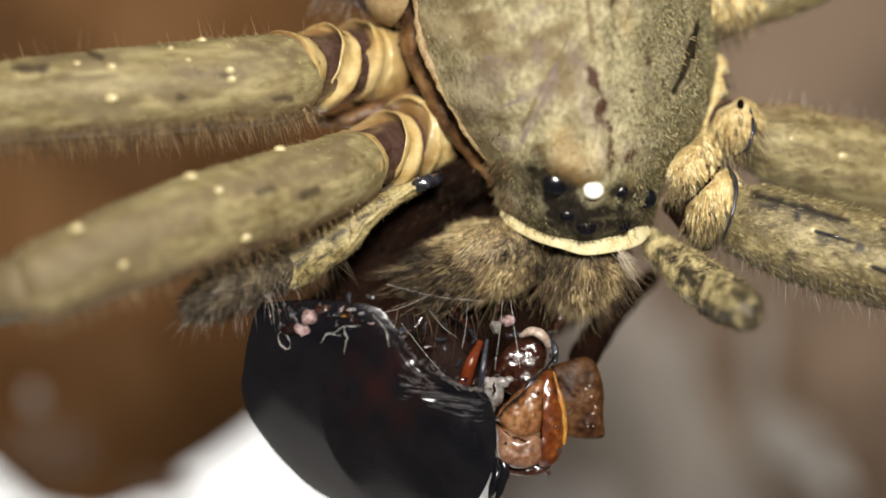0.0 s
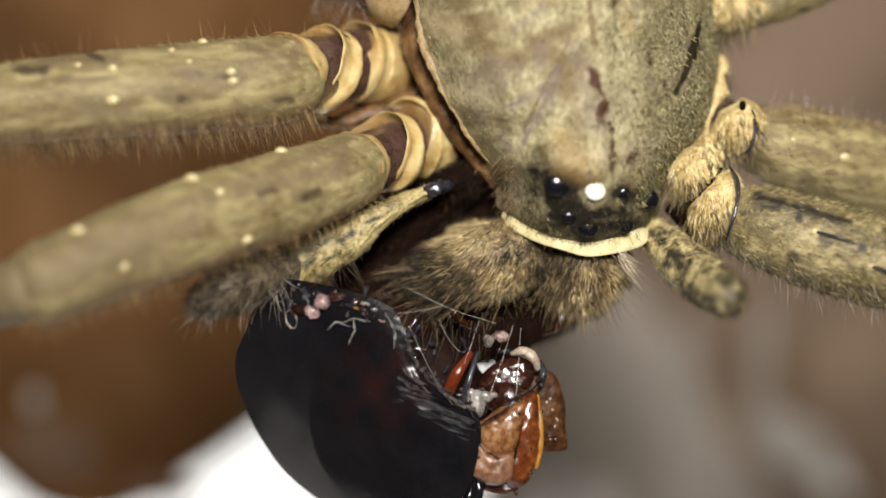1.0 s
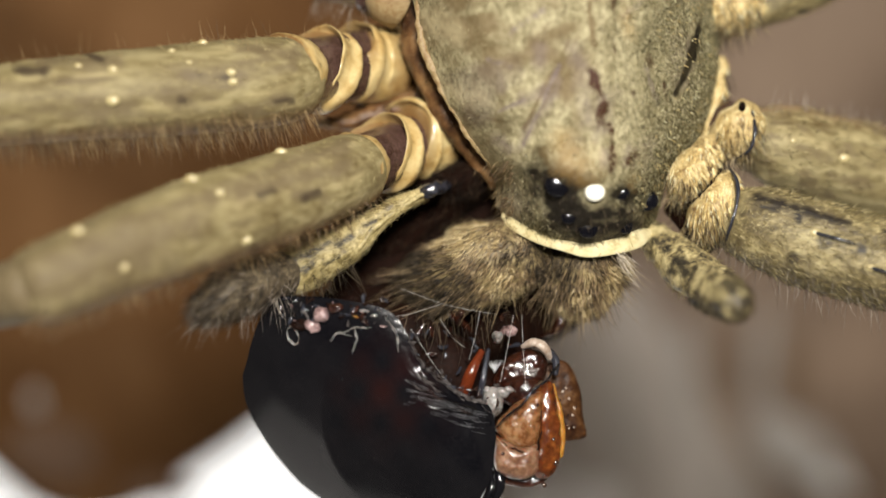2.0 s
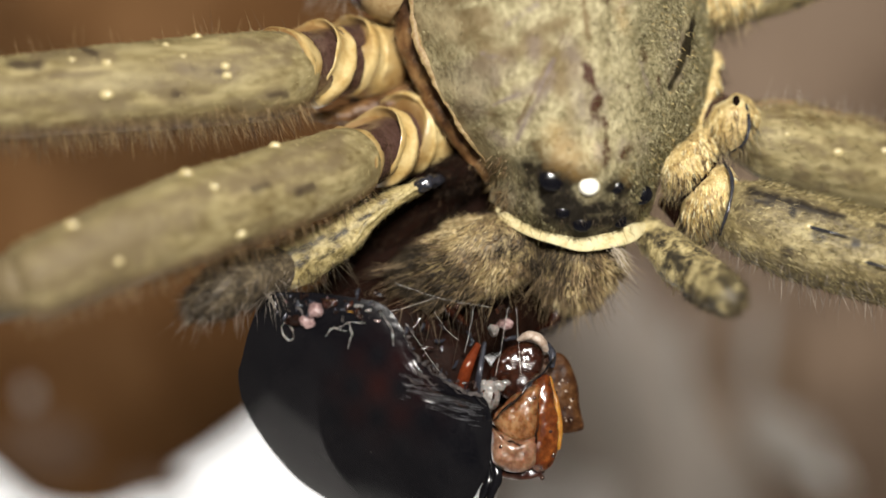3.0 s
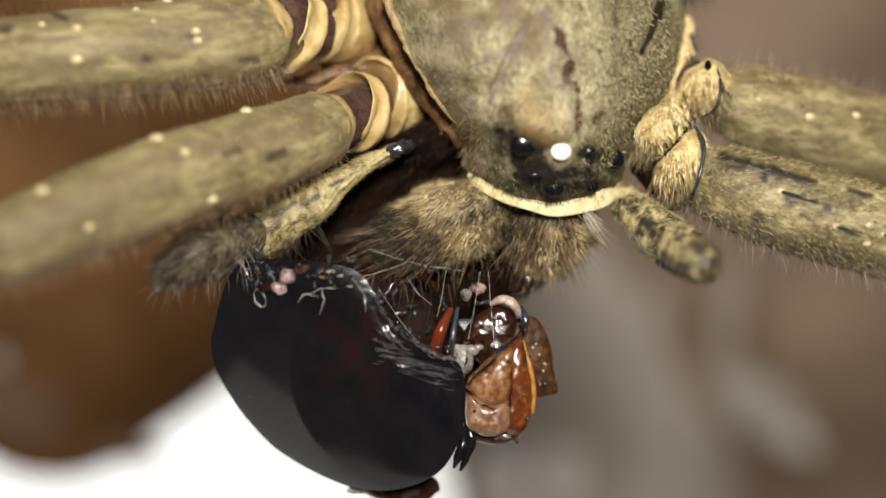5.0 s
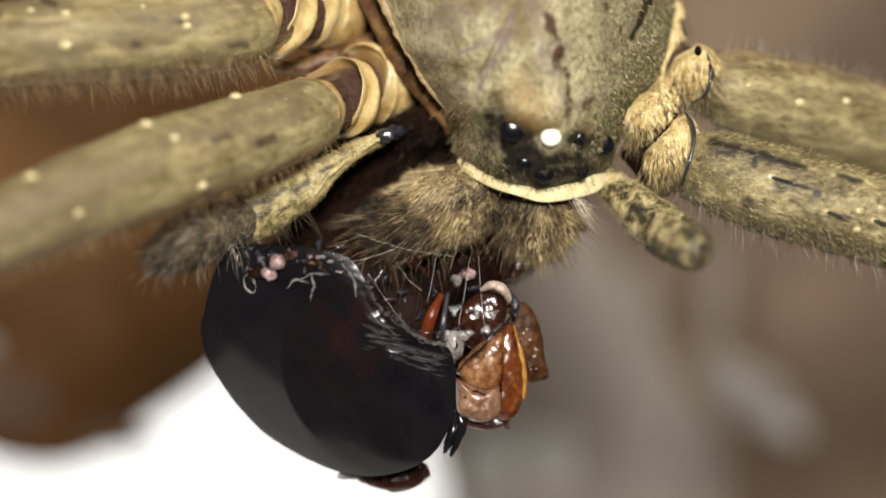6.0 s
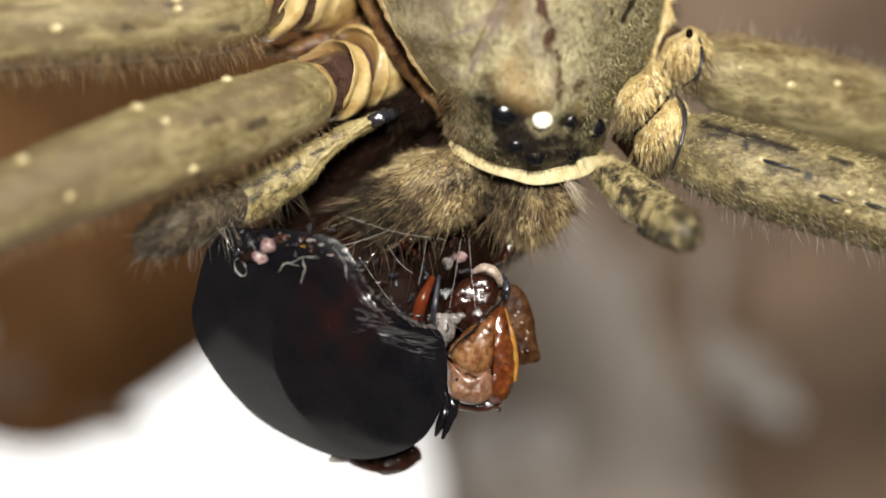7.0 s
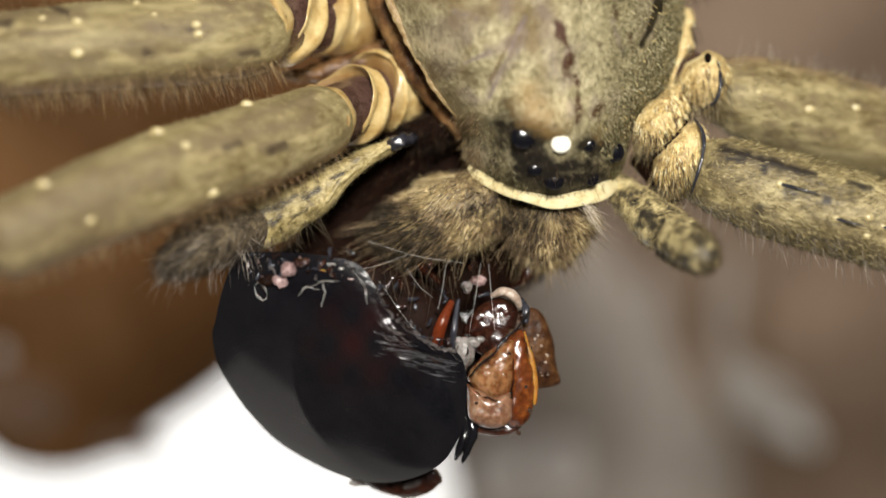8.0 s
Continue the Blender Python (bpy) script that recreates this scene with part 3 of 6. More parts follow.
def build_carapace(spider):
    shape = toward_front(carapace_shape())
    v = shape[0]
    w = camera_plan(v)
    mark, dark, violet, pale = (np.zeros(len(v)) for _ in range(4))
    for a, b, r in (((5.42, 0.00, 8.50), (5.48, 0.00, 7.61), 4), ((5.49, 0.00, 6.84), (5.53, 0.00, 6.38), 3), ((5.46, 0.00, 3.80), (5.44, 0.00, 2.51), 7), ((5.09, 0.00, 4.54), (5.13, 0.00, 4.17), 13), ((4.76, 0.00, 5.73), (4.94, 0.00, 5.36), 10), ((5.01, 0.00, 5.09), (5.09, 0.00, 4.96), 5), ((5.31, 0.00, 4.17), (5.35, 0.00, 3.98), 5),
                    ((6.21, 0.00, 3.06), (6.07, 0.00, 2.75), 7), ((6.69, 0.00, 6.19), (6.69, 0.00, 5.95), 6), ((6.16, 0.00, 5.09), (6.16, 0.00, 5.03), 4), ((7.12, 0.00, 5.36), (7.26, 0.00, 4.81), 4)):
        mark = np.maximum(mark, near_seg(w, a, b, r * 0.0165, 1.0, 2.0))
    for a, b, r in (((8.31, 0.00, 7.25), (8.22, 0.00, 6.75), 5), ((8.22, 0.00, 6.75), (8.04, 0.00, 6.18), 8), ((7.93, 0.00, 5.92), (7.74, 0.00, 5.48), 6), ((7.71, 0.00, 5.40), (7.52, 0.00, 5.03), 5)):
        dark = np.maximum(dark, near_seg(w, a, b, 1.2 * r * 0.018, 0.6, 0.6))
    for a, b, r in (((4.63, 0.00, 4.72), (4.68, 0.00, 4.17), 12), ((4.17, 0.00, 6.47), (4.44, 0.00, 5.92), 12), ((3.24, 0.00, 5.09), (2.60, 0.00, 4.81), 9), ((3.71, 0.00, 5.36), (2.42, 0.00, 3.24), 8), ((3.15, 0.00, 6.47), (3.06, 0.00, 6.10), 12), ((1.77, 0.00, 5.73), (1.86, 0.00, 5.18), 10),
                    ((5.13, 0.00, 4.81), (5.13, 0.00, 3.98), 20), ((1.77, 0.00, 3.52), (2.05, 0.00, 3.30), 10), ((6.10, 0.00, 3.06), (6.05, 0.00, 2.78), 13), ((5.27, 0.00, 3.06), (5.20, 0.00, 2.78), 10)):
        violet = np.maximum(violet, 0.45 * near_seg(w, a, b, r * 0.018, 1.6))
    for a, b, r in (((-0.85, 0.00, 6.84), (-0.15, 0.00, 5.09), 6), ((-0.15, 0.00, 5.09), (0.76, 0.00, 3.65), 6), ((0.76, 0.00, 3.65), (1.51, 0.00, 2.75), 8), ((0.29, 0.00, 5.00), (1.22, 0.00, 4.81), 12), ((-0.44, 0.00, 7.39), (0.29, 0.00, 7.02), 18), ((5.09, 0.00, 3.15), (5.13, 0.00, 2.88), 6), ((3.98, 0.00, 2.78), (4.17, 0.00, 2.60), 16)):
        pale = np.maximum(pale, 0.7 * near_seg(w, a, b, r * 0.018, 1.5))
    # dark ground round the eyes
    for a, b, r in (((3.34, 0.00, 2.14), (4.02, 0.00, 1.83), 32), ((3.43, 0.00, 1.68), (3.98, 0.00, 1.03), 24), ((3.71, 0.00, 1.40), (4.72, 0.00, 0.66), 26), ((4.72, 0.00, 0.61), (6.01, 0.00, 0.72), 18), ((4.72, 0.00, 0.98), (5.73, 0.00, 1.09), 13), ((6.34, 0.00, 1.64), (6.56, 0.00, 1.49), 17), ((5.79, 0.00, 1.77), (5.79, 0.00, 1.64), 16)):
        dark = np.maximum(dark, 0.97 * near_seg(w, a, b, 1.45 * r * 0.018, 1.2, 0.9))
    # darker flank cuticle paints the dark gaps between the dense hairs
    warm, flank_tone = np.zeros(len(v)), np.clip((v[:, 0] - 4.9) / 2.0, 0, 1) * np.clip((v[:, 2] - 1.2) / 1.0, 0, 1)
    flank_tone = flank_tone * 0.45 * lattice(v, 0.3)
    # brown streaks that radiate from the middle of the back
    mid = np.array((5.42, 0.00, 7.39))
    ex, ez = v[:, 0] - mid[0], v[:, 2] - mid[2]
    ang, rad = np.arctan2(ez, ex), np.hypot(ex, ez)
    ray = lattice(np.column_stack([ang * 3.2, rad * 0.45, 0 * ang]), 1.0) + 0.6 * lattice(np.column_stack([ang * 8.0, rad * 1.3, 0 * ang]), 1.0, 2.0) + 0.4 * lattice(v * np.array((1, 0, 1)), 0.35)
    brown = np.clip((ray - 0.95) * 2.2, 0, 0.8) * np.clip((5.4 - v[:, 0]) / 1.5, 0, 1) * np.clip((v[:, 2] - 1.6) / 2.5, 0.15, 1)
    for a, b, r in (((3.98, 0.00, 2.88), (4.44, 0.00, 2.60), 26), ((3.71, 0.00, 3.52), (3.80, 0.00, 3.15), 16), ((6.75, 0.00, 2.23), (6.93, 0.00, 2.05), 16), ((6.19, 0.00, 2.23), (6.29, 0.00, 2.14), 12), ((5.92, 0.00, 7.58), (6.01, 0.00, 7.02), 12)):
        warm = np.maximum(warm, 0.38 * near_seg(w, a, b, r * 0.018, 1.8))
    for a, b, r in (((3.71, 0.00, 5.95), (3.15, 0.00, 4.63), 3.5), ((3.15, 0.00, 4.63), (2.54, 0.00, 3.30), 3.5), ((5.83, 0.00, 7.58), (6.38, 0.00, 7.95), 3), ((6.56, 0.00, 5.92), (6.93, 0.00, 4.63), 3), ((2.14, 0.00, 7.02), (3.24, 0.00, 7.76), 3), ((1.77, 0.00, 4.44), (2.60, 0.00, 4.81), 3), ((1.40, 0.00, 6.10), (2.14, 0.00, 5.92), 3)):
        violet = np.maximum(violet, 0.8 * near_seg(w, a, b, r * 0.018, 1.4))
    for a, b, r in (((4.05, 0, 6.70), (3.30, 0, 5.30), 3.0), ((3.30, 0, 5.30), (2.60, 0, 3.90), 3.0), ((4.35, 0, 6.90), (3.75, 0, 5.70), 2.4), ((3.75, 0, 5.70), (3.05, 0, 4.30), 2.4), ((4.70, 0, 8.00), (4.85, 0, 6.60), 4.0), ((1.5, 0, 5.6), (2.6, 0, 6.3), 3.0), ((2.6, 0, 6.3), (3.3, 0, 7.2), 3.0), ((1.0, 0, 4.3), (1.9, 0, 4.1), 2.6)):
        brown = np.maximum(brown, 0.85 * near_seg(w, a, b, r * 0.018, 1.2, 2.2))
    violet = np.maximum(violet, 0.30 * np.clip((lattice(v * np.array((1, 0, 1)), 1.1) - 0.62) * 4, 0, 1))
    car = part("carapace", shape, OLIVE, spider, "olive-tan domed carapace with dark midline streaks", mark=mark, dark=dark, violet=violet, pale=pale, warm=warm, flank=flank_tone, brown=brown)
    # low combed down: it lies on the shell, dense on one flank
    def flank(p, n):
        side = np.clip((p[:, 0] - 4.6) / 2.2, 0.03, 1.0)
        front = np.where(p[:, 2] < 3.0, 0.3, 0.0) * (p[:, 0] > 2.5)
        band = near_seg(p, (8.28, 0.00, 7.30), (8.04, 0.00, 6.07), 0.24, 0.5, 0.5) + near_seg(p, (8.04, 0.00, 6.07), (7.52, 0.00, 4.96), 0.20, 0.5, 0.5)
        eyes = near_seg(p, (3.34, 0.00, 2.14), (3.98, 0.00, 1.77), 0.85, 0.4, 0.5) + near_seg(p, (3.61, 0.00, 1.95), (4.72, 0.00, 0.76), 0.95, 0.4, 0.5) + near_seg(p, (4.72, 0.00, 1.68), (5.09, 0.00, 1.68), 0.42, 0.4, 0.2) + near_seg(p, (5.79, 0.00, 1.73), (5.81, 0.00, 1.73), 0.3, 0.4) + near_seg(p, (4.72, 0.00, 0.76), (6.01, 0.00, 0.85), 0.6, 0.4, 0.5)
        return (rng.random(len(p)) < np.maximum(side, front)) & (band < 0.5) & (eyes < 0.5) & (p[:, 2] < 9.5)
    p, n = scatter(shape, 110000, flank)
    comb = np.column_stack([-0.1 + 0.25 * np.sin(p[:, 2] * 1.3), np.full(len(p), -0.05), np.full(len(p), -1.0)])
    part("setae", hairs(p, n, (0.07, 0.15), 0.0145, comb, 0.16, 0.05, 0.45, 1), H_OLIVE, car, "short flat golden-olive hairs", kind="stuff")
    p, n = scatter(shape, 14000, lambda p, n: (p[:, 2] < 2.6) & (rng.random(len(p)) < 0.08 + 0.45 * (near_seg(p, (3.52, 0.00, 1.95), (4.72, 0.00, 0.76), 0.9, 1.0, 0.4) + near_seg(p, (4.72, 0.00, 0.85), (6.38, 0.00, 1.12), 0.6, 1.0, 0.4))) & (near_seg(p, (4.72, 0.00, 1.86), (5.09, 0.00, 1.75), 0.40, 0.4) < 0.5))
    part("setae", hairs(p, n, (0.14, 0.34), 0.013, (0.05, -0.2, -1), 0.4, 0.1, 0.35, 1), H_DARK, car, "short dark brow hairs", kind="stuff")
    p, n = scatter(shape, 26000, lambda p, n: (p[:, 2] > 1.0) & (p[:, 2] < 8.2) & (n[:, 0] > 0.72))
    part("setae", hairs(p[:200], n[:200], (0.1, 0.24), 0.013, (0.5, -0.15, -0.75), 0.5, 0.1, 0.3), H_COXA, car, "pale tufts along the shell edge", kind="stuff")
    p, n = scatter(shape, 30000, lambda p, n: (p[:, 0] < 2.3) & (p[:, 2] < 2.8) & (rng.random(len(p)) < 0.25))
    part("setae", hairs(p, n, (0.2, 0.5), 0.013, (-0.45, -0.15, -0.9), 0.35, 0.15, 0.25, 2), H_BROWN, car, "brown hairs at the corner of the shell", kind="stuff")
    # eyes
    for c, r, mat, label in (((3.67, 0.00, 2.02), 22, EYE, "large black eye"), ((4.89, 0.00, 1.79), 16.5, EYE_SHINE, "eye whose lamp reflection is painted white"), ((5.79, 0.00, 1.75), 12, EYE, "small black eye"),
                             ((6.58, 0.00, 1.52), 20, EYE, "large greyish black eye at the flank"), ((4.04, 0.00, 0.98), 13, EYE, "black glossy eye"), ((4.66, 0.00, 0.61), 18, EYE, "black glossy eye"), ((5.88, 0.00, 0.66), 13, EYE, "black glossy eye")):
        r = r * 0.018
        part("eye", ball(on_carapace(shape, c, (-0.04 if mat is EYE else 0.30) * r), r, (1.08, 0.28 if mat is EYE else 0.3, 0.95)), mat, car, label)
    # pale rim line along the near side
    rim = [on_carapace(shape, q, 0.03) for q in ((-0.94, 0.00, 8.13), (-0.87, 0.00, 7.02), (-0.59, 0.00, 6.10), (-0.13, 0.00, 5.09), (0.29, 0.00, 4.35), (0.77, 0.00, 3.61), (1.47, 0.00, 2.65))]
    part("rim", tube([(q[0] + 0.07, q[1] + 0.02, q[2], 0.13) for q in rim], 90, 14, flat=0.55, wob=0.05, wob_size=0.35), EDGE, car, "pale rolled edge of the shell")
    # white band above the jaws
    band = [(1.95, 1.65, 1.10, 0.12), (2.30, 1.28, 0.90, 0.32), (3.01, 0.75, 0.56, 0.40), (4.01, 0.40, 0.15, 0.33), (4.68, 0.35, -0.08, 0.26), (5.51, 0.50, 0.06, 0.31), (6.33, 1.00, 0.28, 0.32), (6.86, 1.70, 0.49, 0.151)]
    bs = tube(band, 70, 22, flat=0.22, wob=0.008, wob_size=0.8)
    bp = part("clypeus_band", bs, BAND, spider, "creamy white band above the jaws")
    p, n = scatter(bs, 420, lambda p, n: (rng.random(len(p)) < 0.25) | (p[:, 0] < 1.2))
    part("setae", hairs(p, n, (0.15, 0.4), 0.010, (0.1, -0.2, -1), 0.4, 0.1, 0.3, 1), H_GOLD, bp, "fine pale fringe", kind="stuff")
    return shape


def build_underside(spider):
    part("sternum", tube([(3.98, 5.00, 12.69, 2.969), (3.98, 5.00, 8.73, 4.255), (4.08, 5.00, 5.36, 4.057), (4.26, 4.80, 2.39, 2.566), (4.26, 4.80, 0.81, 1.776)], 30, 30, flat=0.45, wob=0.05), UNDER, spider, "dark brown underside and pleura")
    # mouthparts and balls in near-black fill the gaps where shade falls
    part("mouthpart", tube([(3.46, 4.60, 2.18, 1.87), (1.49, 4.40, 1.20, 1.865), (-0.37, 4.00, 0.02, 1.757), (-2.02, 3.80, -1.05, 1.46), (-3.19, 3.80, -1.93, 0.973)], 24, 20, flat=0.5, wob=0.06), UNDER, spider, "near-black mouthpart filling the shaded gap behind the jaws")
    part("mouthpart", tube([(4.25, 4.60, -0.77, 1.181), (3.16, 4.40, -1.94, 1.217), (1.88, 4.20, -2.72, 1.253), (0.12, 4.20, -3.11, 1.135)], 24, 20, flat=0.5, wob=0.06), UNDER, spider, "near-black mouthpart filling the shaded gap behind the jaws")
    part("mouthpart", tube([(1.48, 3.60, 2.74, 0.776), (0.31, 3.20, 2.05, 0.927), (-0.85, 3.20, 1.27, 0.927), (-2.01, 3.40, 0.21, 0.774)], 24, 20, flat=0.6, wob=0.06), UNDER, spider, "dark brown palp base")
    part("mouthpart", tube([(0.32, 4.80, -0.77, 1.678), (-1.66, 4.80, -1.66, 1.48), (-3.62, 4.60, -2.34, 1.083), (-4.79, 4.40, -2.53, 0.589)], 24, 20, flat=0.5, wob=0.06), UNDER, spider, "near-black mouthpart filling the shaded gap above the prey")
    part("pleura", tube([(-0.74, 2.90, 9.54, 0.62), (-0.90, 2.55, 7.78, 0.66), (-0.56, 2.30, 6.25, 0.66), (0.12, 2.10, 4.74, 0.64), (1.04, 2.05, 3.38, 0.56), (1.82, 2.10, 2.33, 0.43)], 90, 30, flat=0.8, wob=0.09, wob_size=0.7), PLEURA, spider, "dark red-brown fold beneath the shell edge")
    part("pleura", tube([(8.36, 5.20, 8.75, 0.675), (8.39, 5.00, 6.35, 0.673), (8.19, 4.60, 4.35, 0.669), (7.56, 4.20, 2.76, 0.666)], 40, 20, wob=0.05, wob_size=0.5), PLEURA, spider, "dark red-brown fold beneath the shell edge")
    part("mouthpart", ball((-0.89, 6.20, -0.48), 3.2, (1.05, 0.35, 0.80), 24, 40, 0.05), UNDER, spider, "near-black ball filling the shaded gap under the head")
    part("mouthpart", ball((2.63, 6.00, -2.39), 2.0, (1.05, 0.35, 0.5), 24, 40, 0.05), UNDER, spider, "near-black ball filling the shaded gap under the head")
    part("pleura", ball((-1.38, 6.10, 5.31), 1.9, (1.0, 0.5, 1.3), 20, 30, 0.06), PLEURA, spider, "dark red-brown fold between the leg bases")
    part("pleura", tube([(-4.31, 3.30, 4.22, 0.15), (-3.35, 3.50, 4.34, 0.30), (-2.30, 3.80, 4.56, 0.48), (-1.23, 3.90, 4.88, 0.60), (-0.37, 3.80, 5.31, 0.60)], 40, 20, wob=0.06, wob_size=0.4), PLEURA, spider, "red-brown skin between the leg bases")
    for child in [c for c in spider.children if c.name.startswith("pleura")]:
        shp = (np.array([v.co[:] for v in child.data.vertices]) / MM, [tuple(f.vertices) for f in child.data.polygons])
        p, n = scatter(shp, 500, lambda p, n: n[:, 1] < 0.2)
        part("setae", hairs(p, n, (0.12, 0.35), 0.010, (-0.2, -0.2, -0.9), 0.35, 0.1, 0.3), H_BROWN, child, "sparse brown hairs", kind="stuff")
    part("maxilla", tube([(1.85, 3.20, 2.72, 0.502), (0.88, 2.60, 2.35, 0.574), (0.02, 2.20, 2.11, 0.457)], 20, 16, wob=0.04), UNDER, spider, "dark brown glossy maxilla")


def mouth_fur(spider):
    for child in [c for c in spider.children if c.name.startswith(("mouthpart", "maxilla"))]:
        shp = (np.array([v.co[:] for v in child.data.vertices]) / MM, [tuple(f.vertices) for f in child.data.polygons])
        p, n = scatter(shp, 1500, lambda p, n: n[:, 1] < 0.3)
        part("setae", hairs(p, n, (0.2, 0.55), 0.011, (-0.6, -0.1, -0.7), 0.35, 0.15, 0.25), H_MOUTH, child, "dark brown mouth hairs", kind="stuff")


def jaw(spider, ctrl, pivot, count, comb, light):
    s = tube(ctrl, 40, 36, wob=0.06, wob_size=0.9, seed=ctrl[0][0])
    ob = part("chelicera", s, CHEL, spider, "brown furry jaw with dense bristles", at=pivot)
    face = lambda p, n: n[:, 1] < 0.45
    mid = np.array(ctrl)[:, :3].mean(0)
    p, n = scatter(s, int(count * 0.85), face)
    lean = np.stack([0.7 * lattice(p, 0.6, k) + 0.6 * lattice(p, 0.22, k + 4) - 0.65 for k in (1.0, 2.0, 3.0)], 1)
    fan = np.stack([(p[:, 0] - mid[0]) * 0.35 + comb[0], np.full(len(p), comb[1]), np.full(len(p), comb[2])], 1) + 1.3 * lean
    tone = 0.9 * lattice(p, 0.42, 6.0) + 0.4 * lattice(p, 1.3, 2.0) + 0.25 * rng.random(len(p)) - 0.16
    # placed patches of paler or darker hair, dark for shade under the clypeus band
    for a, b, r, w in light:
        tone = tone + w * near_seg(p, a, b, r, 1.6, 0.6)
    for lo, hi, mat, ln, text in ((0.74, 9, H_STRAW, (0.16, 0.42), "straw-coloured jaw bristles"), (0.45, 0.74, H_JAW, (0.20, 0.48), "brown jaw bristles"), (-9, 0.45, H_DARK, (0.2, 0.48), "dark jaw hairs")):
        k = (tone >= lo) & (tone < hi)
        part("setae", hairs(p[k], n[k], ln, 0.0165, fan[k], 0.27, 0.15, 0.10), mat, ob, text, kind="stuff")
    low = p[:, 2] < np.quantile(p[:, 2], 0.5)
    k = rng.choice(np.where(low)[0], 150)
    part("bristle", hairs(p[k], n[k], (0.6, 1.3), 0.011, fan[k], 0.4, 0.2, 0.2, 4), H_JAW, ob, "long curved bristles", kind="stuff")
    return ob


def build_jaws(spider):
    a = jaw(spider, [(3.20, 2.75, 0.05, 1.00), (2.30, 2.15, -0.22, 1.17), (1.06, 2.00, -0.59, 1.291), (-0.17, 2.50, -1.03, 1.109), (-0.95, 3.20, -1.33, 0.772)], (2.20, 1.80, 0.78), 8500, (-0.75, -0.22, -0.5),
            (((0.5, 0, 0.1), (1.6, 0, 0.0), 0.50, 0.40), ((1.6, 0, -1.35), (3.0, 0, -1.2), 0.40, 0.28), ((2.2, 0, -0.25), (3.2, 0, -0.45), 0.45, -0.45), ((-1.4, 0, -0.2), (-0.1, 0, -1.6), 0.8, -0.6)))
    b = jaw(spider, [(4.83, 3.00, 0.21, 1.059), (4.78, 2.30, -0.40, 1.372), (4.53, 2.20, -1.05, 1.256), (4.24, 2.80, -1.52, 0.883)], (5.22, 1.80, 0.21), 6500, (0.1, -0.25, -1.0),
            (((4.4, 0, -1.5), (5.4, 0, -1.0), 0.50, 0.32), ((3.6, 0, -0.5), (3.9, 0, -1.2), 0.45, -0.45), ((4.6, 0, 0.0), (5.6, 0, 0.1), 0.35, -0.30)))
    root = np.column_stack([5.72 + rng.normal(0, 0.10, 34), 0.75 + rng.normal(0, 0.12, 34), -0.25 + rng.normal(0, 0.16, 34)])
    part("bristle", hairs(root, np.tile((0.85, -0.3, -0.4), (34, 1)), (0.6, 1.15), 0.014, (0.35, -0.1, -0.9), 0.55, 0.2, 0.16, 4), H_PALE, b, "tuft of long pale bristles", kind="stuff")
    part("fang", tube([(0.11, 2.40, -1.51, 0.267), (0.30, 2.20, -2.26, 0.19), (0.88, 2.40, -2.84, 0.057)], 20, 12), RUST, a, "dark red fang")
    part("fang", tube([(3.93, 2.40, -1.99, 0.267), (3.83, 2.20, -2.65, 0.19), (3.26, 2.40, -3.03, 0.057)], 20, 12), RUST, b, "dark red fang")
    return a, b


